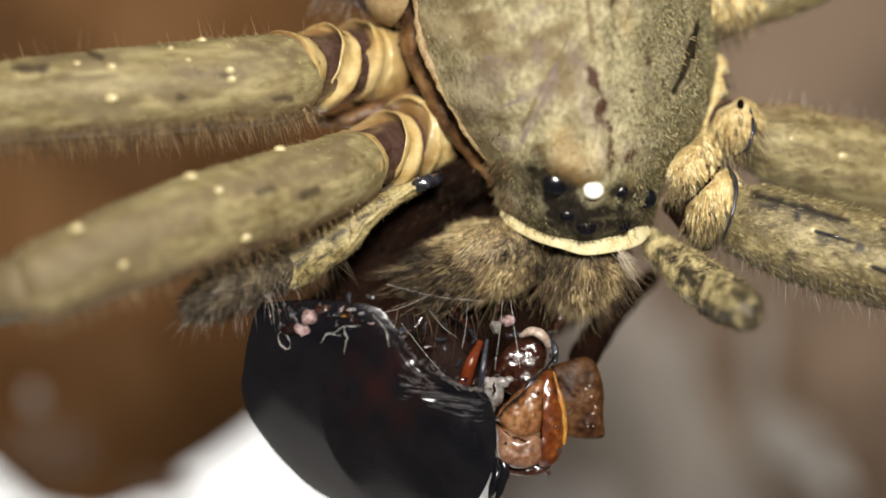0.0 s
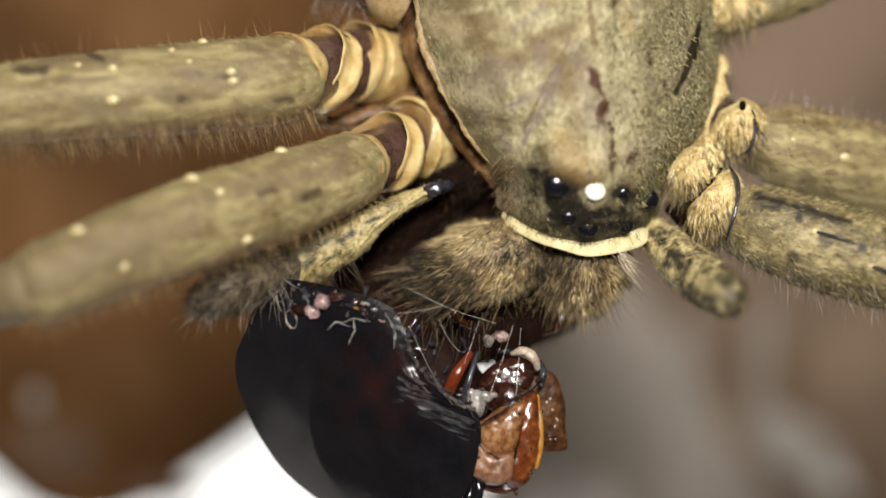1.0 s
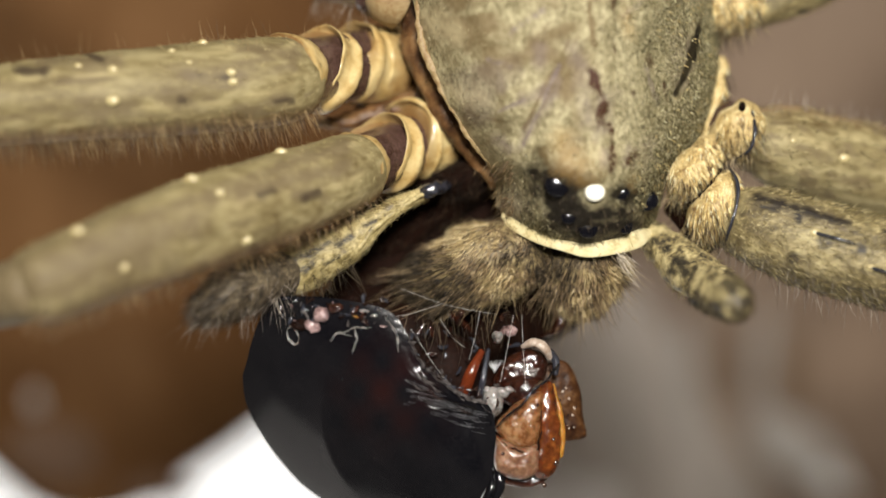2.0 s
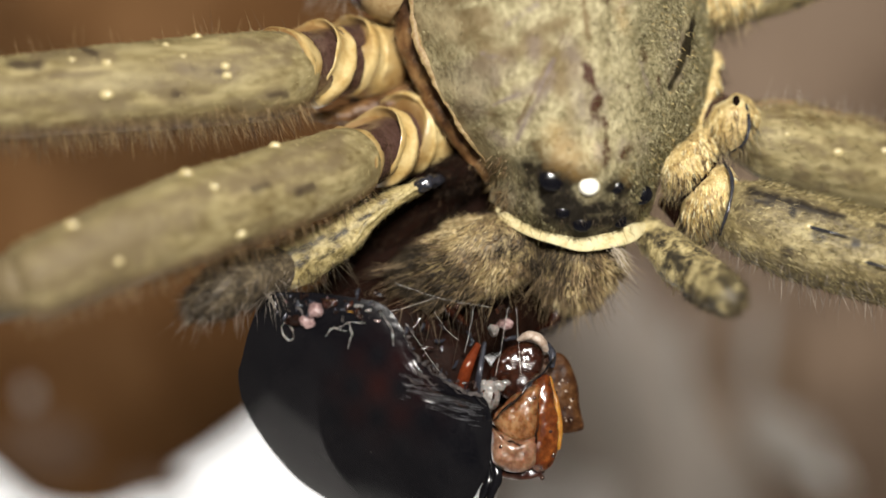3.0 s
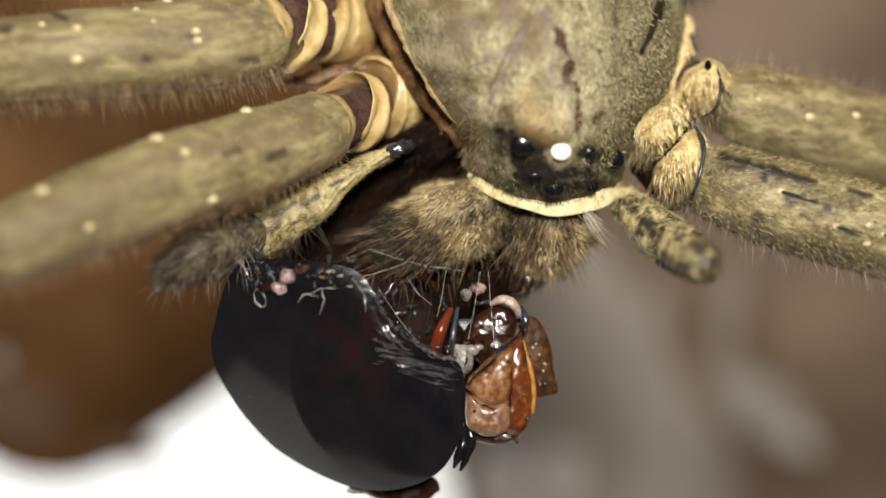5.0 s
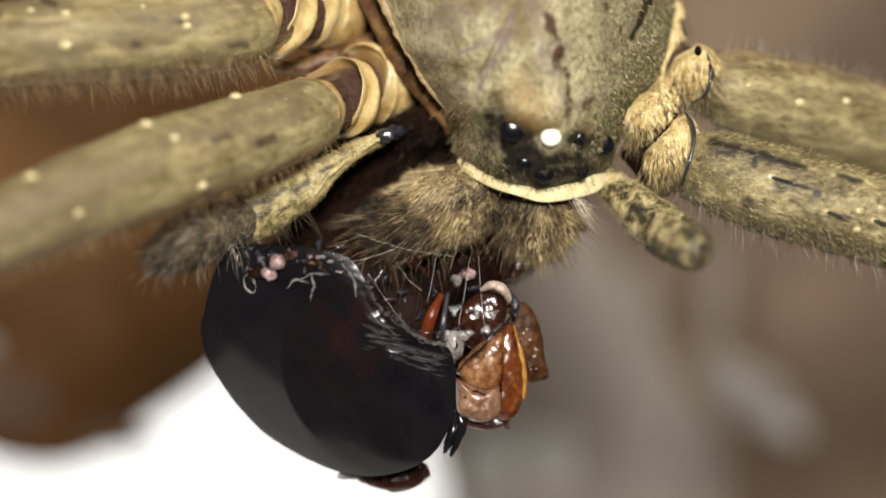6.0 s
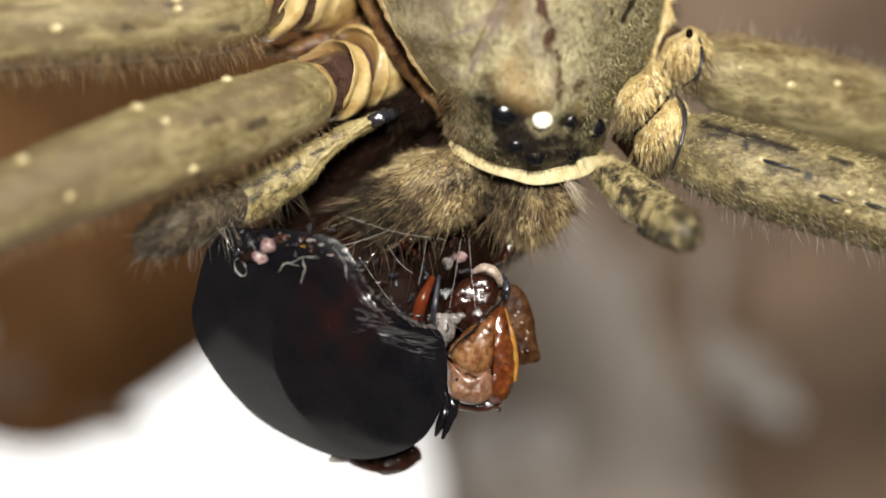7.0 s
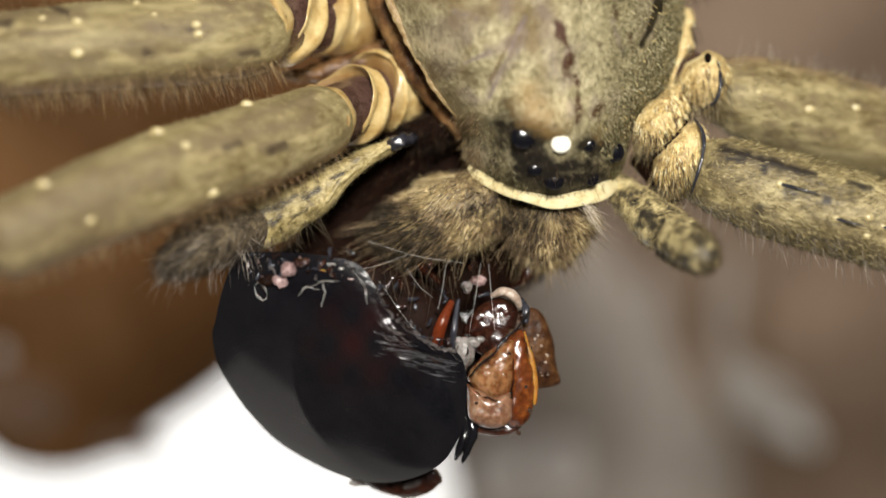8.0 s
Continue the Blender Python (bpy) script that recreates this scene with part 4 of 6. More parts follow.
def palps(spider):
    # one reaching over the prey
    piv = (-0.42, 1.60, 1.94)
    fem = tube([(-0.60, 1.20, 1.82, 0.225), (-1.16, 0.90, 1.57, 0.262), (-1.75, 0.70, 1.25, 0.317), (-2.40, 0.70, 0.80, 0.41), (-3.20, 0.70, 0.20, 0.633), (-4.14, 0.75, -0.26, 0.783), (-5.07, 0.80, -0.69, 0.821)], 110, 54, flat=0.8, wob=0.05, wob_size=0.8)
    mk = np.max([0.92 * near_seg(fem[0], q, e, r * 0.018, 1.1, 1.2) for q, e, r in (((-3.06, 0.00, 0.39), (-3.58, 0.00, 0.09), 5), ((-4.13, 0.00, 0.02), (-4.50, 0.00, -0.20), 6), ((-4.35, 0.00, -0.53), (-4.68, 0.00, -0.72), 5), ((-4.77, 0.00, -0.17), (-5.01, 0.00, -0.39), 7), ((-3.47, 0.00, -0.26), (-3.95, 0.00, -0.53), 4), ((-2.29, 0.00, 0.90), (-2.65, 0.00, 0.72), 3), ((-3.80, 0.00, 0.20), (-4.02, 0.00, 0.07), 4))], axis=0)
    p1 = part("pedipalp", fem, PALP, spider, "spotted straw-coloured feeler with furry dark tip", at=piv, mark=mk)
    part("joint", tube([(0.15, 2.30, 2.04, 0.152), (-0.11, 1.50, 1.98, 0.245), (-0.30, 1.10, 1.93, 0.225), (-0.45, 0.95, 1.89, 0.262), (-0.64, 0.95, 1.79, 0.206)], 24, 20, wob=0.06, wob_size=0.22), JOINT, p1, "black glossy joint")
    part("keel", tube([(-0.73, 0.85, 1.72, 0.08), (-1.56, 0.62, 1.25, 0.10), (-2.30, 0.42, 0.66, 0.11), (-2.89, 0.38, 0.00, 0.10), (-3.56, 0.45, -0.58, 0.05)], 40, 10, wob=0.03, wob_size=0.4), PALP, p1, "pale edge ridge")
    part("joint", tube([(-5.08, 0.45, -0.50, 0.26), (-5.31, 0.30, -0.72, 0.296), (-5.13, 0.60, -1.02, 0.223)], 14, 12), JOINT, p1, "dark bluish joint fold")
    tar = tube([(-5.20, 0.70, -0.76, 0.708), (-6.14, -0.20, -1.08, 0.809), (-6.98, -1.00, -1.47, 0.781), (-7.82, -1.50, -1.97, 0.433)], 40, 26, wob=0.03)
    t1 = part("tarsus", tar, TARSUS, p1, "dark grey-brown furry feeler tip")
    q, n = scatter(tar, 2600)
    lean = np.stack([lattice(q, 0.5, k) - 0.5 for k in (1.0, 2.0, 3.0)], 1)
    part("setae", hairs(q, n, (0.25, 0.6), 0.013, np.array((-0.9, -0.1, -0.5)) + lean, 0.28, 0.1, 0.12), H_DARK, t1, "dark fur", kind="stuff")
    q, n = scatter(tar, 420)
    part("setae", hairs(q, n, (0.25, 0.6), 0.011, (-0.9, -0.1, -0.6), 0.35, 0.1, 0.2), H_GREY, t1, "grey fur", kind="stuff")
    q, n = scatter(tar, 900, lambda p, n: n[:, 2] < -0.3)
    part("bristle", hairs(q[:45], n[:45], (0.7, 1.2), 0.010, (-0.3, -0.2, -1), 0.6, 0.1, 0.2, 3), H_GREY, t1, "long thin bristles", kind="stuff")
    q, n = scatter(fem, 2600)
    part("setae", hairs(q, n, (0.12, 0.3), 0.011, (-0.9, 0, -0.3), 0.25, 0.05, 0.3, 1), H_GOLD, p1, "short straw hairs", kind="stuff")
    q, n = scatter(fem, 900, lambda p, n: (n[:, 2] < -0.4) & (p[:, 0] < -3.0))
    part("bristle", hairs(q[:80], n[:80], (0.5, 1.1), 0.010, (0.1, -0.2, -1), 0.5, 0.1, 0.25, 3), H_DARK, p1, "dark bristles beneath", kind="stuff")
    # the other, pointing past the jaw
    piv2 = (6.76, 2.00, 0.59)
    fem2 = tube([(6.80, 2.60, 0.70, 0.40), (7.22, 2.00, 0.16, 0.60), (7.87, 0.80, -0.56, 0.76), (8.52, -0.60, -1.22, 0.78)], 90, 50, wob=0.06, wob_size=0.8)
    mk = np.max([0.95 * near_seg(fem2[0], q, q, 1.05 * r * 0.018, 0.9, 1.6) for q, r in (((7.58, 0.00, -0.39), 13), ((7.76, 0.00, -0.81), 9), ((8.07, 0.00, -0.68), 7), ((8.41, 0.00, -1.09), 13), ((7.26, 0.00, 0.02), 6), ((7.95, 0.00, -1.09), 9), ((6.93, 0.00, 0.29), 5), ((8.31, 0.00, -1.46), 10), ((7.39, 0.00, -0.72), 7))], axis=0)
    p2 = part("pedipalp", fem2, MOTTLED, spider, "spotted straw-coloured feeler, blunt tipped", at=piv2, mark=mk)
    tar2 = tube([(8.44, -0.60, -1.17, 0.74), (8.74, -2.00, -1.46, 0.68), (8.98, -3.50, -1.70, 0.48)], 40, 36, wob=0.05, wob_size=0.7)
    mk2 = np.max([0.9 * near_seg(tar2[0], q, q, r * 0.018, 1.2, 1.4) for q, r in (((8.81, 0.00, -1.27), 13), ((9.29, 0.00, -1.60), 12), ((8.96, 0.00, -1.92), 14), ((9.51, 0.00, -2.05), 10), ((8.59, 0.00, -1.73), 12), ((9.14, 0.00, -1.18), 9))], axis=0)
    t2 = part("tarsus", tar2, MOTTLED, p2, "mottled straw and grey furry feeler tip", mark=mk2)
    part("joint", tube([(8.50, -1.60, -0.81, 0.054), (8.56, -2.10, -1.00, 0.089), (8.53, -2.20, -1.23, 0.054)], 14, 12), JOINT, p2, "dark bluish joint fold")
    q, n = scatter(fem2, 900)
    part("setae", hairs(q, n, (0.15, 0.4), 0.012, (0.7, 0, -0.6), 0.3, 0.05, 0.3, 1), H_GOLD, p2, "short straw hairs", kind="stuff")
    q, n = scatter(tar2, 1100)
    part("setae", hairs(q, n, (0.12, 0.3), 0.012, (0.7, 0, -0.6), 0.35, 0.1, 0.3, 1), H_LEG, t2, "straw fur", kind="stuff")
    q, n = scatter(tar2, 900)
    part("setae", hairs(q, n, (0.15, 0.35), 0.013, (0.7, 0, -0.6), 0.4, 0.1, 0.25, 1), H_DARK, t2, "grey-brown fur", kind="stuff")
    return p1, p2


def spine(leg, base, tip, r):
    part("spine_socket", ball(base, 0.85 * r, (1.2, 0.45, 0.9)), SPINE, leg, "pale raised spine socket")
    if tip is not None:
        part("spine", tube([(*base, r * 0.4), (*(0.5 * np.array(base) + 0.5 * np.array(tip) + np.array((0, -0.1, 0))), r * 0.3), (*tip, 0.006)], 10, 8), JOINT, leg, "black tapering spine")


def edge_marks(mat, rings=30, sides=40):
    """Brown stain at both rims of a joint ring."""
    if mat is GOLD:
        return {}
    k = np.linspace(0, 1, rings)
    spread = np.repeat(np.clip((np.abs(k - 0.5) - 0.27) * 3.5, 0, 0.8), sides)
    cells = np.column_stack([np.repeat(k * 3, sides), np.tile(np.linspace(0, 9, sides), rings), np.zeros(rings * sides)])
    return {"mark": np.maximum(spread, np.clip((lattice(cells, 1.0, 2.0) - 0.62) * 4, 0, 0.7))}


def leg(spider, femur, beyond, hip, rings, material, label, fur, fur_len, fur_mat, comb, halos=(), marks=(), flat=1.0):
    """femur, beyond, hip: loft rows. rings: short cuffs at the hip (rows, material)."""
    s = tube(femur, 150, 60, flat=flat, wob=0.035, wob_size=1.6, seed=femur[0][2])
    halo, mark = np.zeros(len(s[0])), np.zeros(len(s[0]))
    for a, b, r in halos:
        halo = np.maximum(halo, 0.8 * near_seg(camera_plan(s[0]), a, b, r, 1.4))
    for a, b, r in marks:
        mark = np.maximum(mark, 0.95 * near_seg(camera_plan(s[0]), a, b, r, 0.9, 0.7))
    # shallow grooves along the thigh, streaks along its length, a thin-skinned lower edge
    v = s[0]
    turn = (np.arange(len(v)) % 60) * 2 * np.pi / 60
    along = np.repeat(np.arange(len(v) // 60), 60) * 0.09
    cut = sum(d * np.exp(-(np.angle(np.exp(1j * (turn - g))) / w) ** 2) for g, w, d in ((4.25, 0.10, 0.05), (3.75, 0.14, -0.03), (2.75, 0.13, 0.04), (2.2, 0.2, -0.02)))
    v[:, 1] += cut * (0.6 + 0.8 * lattice(np.column_stack([along, turn, 0 * along]), 1.2))
    grain = lattice(np.column_stack([along * 0.8, turn * 7, 0 * along]), 1.0, femur[0][0]) + 0.5 * lattice(np.column_stack([along * 2.5, turn * 16, 0 * along]), 1.0, 4.0)
    halo = np.maximum(halo, np.clip((grain - 0.84) * 2.4, 0, 0.75))
    pale = np.clip((0.58 - grain) * 2.2, 0, 0.6)
    edge = 0.8 * np.exp(-(np.angle(np.exp(1j * (turn - 1.75))) / 0.38) ** 2)
    ob = part("leg", s, material, spider, label, halo=halo, mark=mark, pale=pale, edge=edge)
    names = ("patella", "tibia", "metatarsus")
    for k in range(len(beyond) - 1):
        a, b = beyond[k], beyond[k + 1]
        m = tuple(0.5 * (p + q) for p, q in zip(a, b))
        # halo tone over the whole piece: shade put into a too bright end
        shin = tube([a, m, b], 14, 18)
        part(names[min(k, 2)], shin, material, ob, halo=np.full(len(shin[0]), 0.85))
    part("membrane", tube(hip, 24, 28), MEMBRANE, ob, "dark brown glossy joint membrane")
    for name, rows, mat, text in rings:
        part(name, tube(rows, 30, 40, cap=(mat is GOLD, mat is GOLD), wob=0.10 if mat is GOLD else 0.045, wob_size=0.55 if mat is GOLD else 0.7, seed=1.0), mat, ob, text, **edge_marks(mat))
    if fur:
        def bare(p):
            k = np.zeros(len(p))
            for a, b, r in marks:
                k = np.maximum(k, near_seg(camera_plan(p), a, b, r * 1.15, 0.6, 0.7))
            return k
        p, n = scatter(s, fur, lambda p, n: (n[:, 1] < 0.6) & (rng.random(len(p)) > 0.9 * bare(p)))
        part("setae", hairs(p, n, fur_len, 0.012, comb, 0.3, 0.08, 0.3, 1), fur_mat, ob, "short leg hairs", kind="stuff")
    return ob, s


def leg_fringe(ob, s, way, count, length, mat, keep, lift=0.6):
    p, n = scatter(s, count * 12, keep)
    part("setae", hairs(p[:count], n[:count], length, 0.011, way, lift, 0.15, 0.2, 3), mat, ob, "thin fringe hairs", kind="stuff")


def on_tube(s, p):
    """The front surface of a loft at the plan point p, along the camera's line."""
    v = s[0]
    w = camera_plan(v)
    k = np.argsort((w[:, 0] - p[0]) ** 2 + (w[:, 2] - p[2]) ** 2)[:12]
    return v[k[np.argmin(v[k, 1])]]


def coxal_fur(ob, count=1700):
    for child in [c for c in ob.children if c.name.startswith(("coxa", "trochanter"))]:
        shp = (np.array([v.co[:] for v in child.data.vertices]) / MM, [tuple(f.vertices) for f in child.data.polygons])
        p, n = scatter(shp, count, lambda p, n: n[:, 1] < 0.6)
        # tufts: neighbours lean the same way, some dark, some pale
        lean = np.stack([lattice(p, 0.45, k) for k in (1.0, 2.0, 3.0)], 1) - 0.5
        comb = np.array((0.15, -0.1, -0.85)) + 0.7 * lean * np.array((1, 0.3, 0.6))
        tone = lattice(p * np.array((1, 1, 0.3)), 0.22, 4.0) + 0.2 * rng.random(len(p))
        for lo, hi, mat, ln, text in ((0.34, 9, H_COXA, (0.16, 0.34), "golden coxal nap"), (-9, 0.34, H_BROWN, (0.16, 0.34), "brown coxal nap")):
            k = (tone >= lo) & (tone < hi)
            part("setae", hairs(p[k], n[k], ln, 0.017, comb[k], 0.16, 0.04, 0.08), mat, ob, text, kind="stuff")
        p, n = scatter(shp, 900, lambda p, n: (n[:, 1] < 0.5) & (n[:, 2] < -0.2))
        part("setae", hairs(p[:170], n[:170], (0.45, 0.9), 0.013, (0.1, -0.15, -1), 0.3, 0.12, 0.14), H_DARK, ob, "dark coxal bristles", kind="stuff")
        part("setae", hairs(p[170:260], n[170:260], (0.5, 0.95), 0.012, (-0.1, -0.2, -1), 0.35, 0.12, 0.14), H_STRAW, ob, "pale coxal bristles", kind="stuff")


def build_legs(spider):
    # upper leg on the near flank
    ob, s = leg(spider, [(-5.20, 0.62, 5.54, 1.400), (-5.40, 0.36, 5.47, 1.432), (-6.32, -0.18, 5.32, 1.466), (-8.82, -0.81, 5.05, 1.462), (-11.97, -1.53, 4.74, 1.347), (-15.05, -2.25, 4.41, 1.229), (-17.73, -2.88, 4.10, 1.112)],
                [(-17.99, -2.88, 4.40, 1.024), (-19.86, -2.25, 4.30, 0.891), (-35.41, 20.00, 5.03, 0.859), (-49.13, 39.60, 5.28, 0.583)],
                [(-5.18, 0.50, 5.61, 1.263), (-4.41, 1.50, 5.84, 1.16), (-3.52, 2.60, 6.07, 1.22), (-1.85, 4.60, 6.52, 1.181)],
                [("cuff", [(-5.16, 0.70, 5.64, 1.330), (-5.17, 0.68, 5.64, 1.420), (-5.22, 0.61, 5.62, 1.455), (-5.31, 0.50, 5.59, 1.425)], CREAM, "pale lip of the thigh"),
                 ("trochanter", [(-4.46, 1.55, 6.16, 1.173), (-4.44, 1.59, 6.14, 1.382), (-4.33, 1.70, 6.09, 1.422), (-4.22, 1.81, 6.03, 1.311), (-4.10, 1.95, 5.95, 1.332), (-3.99, 2.09, 5.88, 1.468), (-3.90, 2.21, 5.83, 1.433), (-3.87, 2.25, 5.82, 1.223)], CREAM, "cream trochanter ring"),
                 ("coxa", [(-3.27, 2.92, 6.35, 1.154), (-3.23, 2.95, 6.33, 1.366), (-3.08, 3.10, 6.30, 1.426), (-2.90, 3.30, 6.28, 1.314), (-2.51, 3.70, 6.28, 1.38), (-1.64, 4.20, 6.32, 1.292)], CREAM, "cream coxa")],
                LEG, "olive-tan banded leg with pale spine sockets", 1500, (0.1, 0.25), H_GOLD, (-1, 0, 0),
                [((-11.69, 0.00, 4.54), (-10.31, 0.00, 4.63), 20 * 0.018), ((-9.11, 0.00, 4.85), (-8.19, 0.00, 4.77), 16 * 0.018), ((-8.37, 0.00, 5.64), (-6.71, 0.00, 5.55), 14 * 0.018), ((-13.35, 0.00, 6.07), (-10.67, 0.00, 6.07), 10 * 0.018), ((-11.32, 0.00, 4.35), (-11.14, 0.00, 3.98), 14 * 0.018), ((-6.71, 0.00, 6.47), (-4.87, 0.00, 6.29), 10 * 0.018), ((-5.60, 0.00, 4.72), (-5.24, 0.00, 4.77), 12 * 0.018)],
                [((-13.90, 0.00, 5.77), (-13.07, 0.00, 5.73), 8 * 0.018), ((-11.69, 0.00, 6.32), (-11.14, 0.00, 6.07), 5 * 0.018), ((-8.00, 0.00, 5.59), (-7.08, 0.00, 5.55), 3 * 0.018), ((-5.51, 0.00, 4.74), (-4.96, 0.00, 4.79), 4 * 0.018), ((-8.65, 0.00, 4.81), (-8.46, 0.00, 4.76), 6 * 0.018)])
    for q, r in (((-6.87, 0.00, 5.70), 9), ((-6.79, 0.00, 5.44), 9), ((-10.78, 0.00, 4.61), 12), ((-10.91, 0.00, 5.97), 9), ((-7.86, 0.00, 6.93), 9), ((-8.88, 0.00, 6.49), 6), ((-11.90, 0.00, 5.99), 7), ((-8.40, 0.00, 6.18), 5)):
        spine(ob, on_tube(s, q), None, r * 0.018)
    leg_fringe(ob, s, (0.4, 0, -1), 1500, (0.35, 0.9), H_BROWN, lambda p, n: n[:, 2] < -0.6)
    leg_fringe(ob, s, (-0.4, 0, 1), 50, (0.4, 0.9), H_BROWN, lambda p, n: n[:, 2] > 0.6)
    # lower leg on the near flank, reaching out towards the viewer
    ob, s = leg(spider, [(-2.95, 0.66, 2.56, 1.196), (-3.15, 0.40, 2.46, 1.262), (-4.10, -0.49, 2.05, 1.353), (-6.00, -1.75, 1.35, 1.455), (-7.99, -3.08, 0.62, 1.465), (-10.07, -4.34, -0.21, 1.361), (-12.24, -5.46, -1.22, 1.205)],
                [(-12.37, -5.46, -1.21, 1.017), (-15.89, -3.15, -2.09, 0.879), (-28.07, 18.00, -3.71, 0.839), (-40.37, 39.60, -5.81, 0.583)],
                [(-3.01, 0.55, 2.56, 1.041), (-2.30, 1.50, 2.90, 1.036), (-1.57, 2.45, 3.25, 1.031), (-0.02, 4.40, 3.97, 0.981)],
                [("cuff", [(-2.92, 0.74, 2.60, 1.110), (-2.93, 0.71, 2.60, 1.190), (-2.99, 0.63, 2.57, 1.225), (-3.08, 0.50, 2.54, 1.205)], CREAM, "pale lip of the thigh"),
                 ("trochanter", [(-2.25, 1.56, 3.29, 1.057), (-2.24, 1.60, 3.27, 1.249), (-2.13, 1.72, 3.24, 1.294), (-2.02, 1.85, 3.21, 1.168), (-1.91, 1.98, 3.18, 1.192), (-1.78, 2.14, 3.15, 1.344), (-1.68, 2.26, 3.13, 1.304), (-1.65, 2.30, 3.13, 1.068)], CREAM, "cream trochanter ring"),
                 ("coxa", [(-1.33, 2.84, 3.64, 1.129), (-1.29, 2.88, 3.64, 1.384), (-1.14, 3.05, 3.67, 1.457), (-0.95, 3.20, 3.69, 1.320), (-0.62, 3.50, 3.76, 1.396), (0.08, 4.00, 3.97, 1.265)], CREAM, "cream coxa")],
                LEG, "olive-tan leg reaching out, bent at the knee", 1200, (0.1, 0.25), H_GOLD, (-1, 0, -0.3),
                # the widest patch darkens the thigh towards the knee
                [((-6.71, 0.00, 1.77), (-3.39, 0.00, 2.60), 14 * 0.018), ((-5.60, 0.00, 2.60), (-3.39, 0.00, 3.24), 12 * 0.018), ((-9.84, 0.00, 1.03), (-6.71, 0.00, 1.95), 13 * 0.018), ((-11.14, 0.00, 0.29), (-9.66, 0.00, 0.29), 18 * 0.018), ((-13.72, 0.00, -1.09), (-10.21, 0.00, 0.20), 75 * 0.018), ((-10.21, 0.00, 0.02), (-8.37, 0.00, 0.76), 26 * 0.018), ((-4.87, 0.00, 1.68), (-4.13, 0.00, 1.86), 10 * 0.018)],
                [((-4.59, 0.00, 1.59), (-4.13, 0.00, 1.77), 7 * 0.018), ((-6.07, 0.00, 1.68), (-5.60, 0.00, 1.86), 6 * 0.018)])
    for q, r in (((-5.34, 0.00, 3.15), 11), ((-8.23, 0.00, 2.27), 13), ((-7.24, 0.00, 1.81), 9), ((-11.99, 0.00, 0.53), 12), ((-6.41, 0.00, 0.20), 11), ((-10.33, 0.00, -0.65), 9)):
        spine(ob, on_tube(s, q), None, r * 0.018)
    leg_fringe(ob, s, (0.2, 0, -1), 600, (0.3, 0.8), H_BROWN, lambda p, n: n[:, 2] < -0.6)
    # third leg behind, only its base in sight
    ob, s = leg(spider, [(-2.78, 3.20, 8.90, 0.772), (-4.35, 3.60, 9.73, 1.165), (-7.55, 4.50, 11.22, 1.297), (-13.63, 5.50, 13.57, 1.235)],
                [(-13.83, 5.50, 13.65, 1.156), (-16.15, 8.00, 14.65, 0.989), (-27.33, 25.00, 20.70, 0.908), (-33.96, 39.60, 25.12, 0.583)],
                [(-2.58, 3.10, 8.79, 0.848), (-1.81, 3.00, 8.49, 0.962), (-1.04, 3.20, 8.13, 0.927)],
                [("coxa", [(-2.15, 2.70, 8.68, 0.882), (-1.80, 2.50, 8.52, 1.032), (-1.32, 2.60, 8.29, 0.995)], EDGE, "brown coxa")],
                LEG, "tan leg raised behind the banded ones", 0, (0.1, 0.2), H_GOLD, (-1, 0, 0))
    leg_fringe(ob, s, (-0.3, -0.3, -1), 120, (0.5, 1.1), H_GREY, lambda p, n: (n[:, 2] < 0) & (p[:, 0] > -4.5))
    # far flank: upper leg
    ob, s = leg(spider, [(10.54, 3.20, 3.69, 1.12), (11.55, 3.50, 3.47, 1.434), (13.62, 4.20, 2.96, 1.566), (16.15, 5.00, 2.36, 1.583), (19.58, 6.00, 1.42, 1.485)],
                [(19.78, 6.00, 1.38, 1.404), (23.30, 9.00, 0.86, 1.169), (38.15, 35.00, 0.03, 1.005), (49.68, 61.40, -1.02, 0.702)],
                [(10.73, 3.20, 3.69, 1.004), (10.06, 3.20, 3.88, 0.927), (9.38, 3.20, 4.17, 0.927)],
                [("coxa", [(10.26, 2.90, 4.54, 0.423), (9.96, 2.40, 4.10, 0.84), (9.59, 2.60, 3.66, 0.766), (9.23, 3.20, 3.59, 0.502)], GOLD, "golden furry coxa"), ("coxa_fold", [(9.50, 3.80, 6.43, 0.16), (9.30, 3.20, 5.22, 0.25), (8.97, 2.90, 4.04, 0.26), (8.58, 2.50, 2.98, 0.22)], GOLD, "golden furry fold beside the shell")],
                LEG, "smooth tan-brown leg lying behind a furry one", 2600, (0.15, 0.35), H_LEG, (1, 0, -0.2))
    for q, r in (((13.15, 0.00, 2.90), 11), ((11.45, 0.00, 3.43), 6), ((14.60, 0.00, 3.05), 9)):
        spine(ob, on_tube(s, q), None, r * 0.018)
    coxal_fur(ob, 500)
    # black ball that draws the shade of a hollow
    part("hollow_shade", ball((9.93, 1.66, 4.70), 0.13, (0.9, 0.5, 1.3), 12, 16, 0.1), UNDER, ob, "near-black ball put in as a shaded hip hollow")
    part("joint", tube([(10.05, 2.20, 4.89, 0.038), (10.29, 1.80, 4.48, 0.057), (10.34, 1.50, 3.83, 0.066), (10.18, 1.50, 3.30, 0.057), (9.76, 1.80, 2.97, 0.028)], 24, 10, wob=0.02, wob_size=0.3), JOINT, ob, "dark bluish joint seam")
    leg_fringe(ob, s, (0.3, 0, 1), 200, (0.3, 0.7), H_GREY, lambda p, n: n[:, 2] > 0.5)
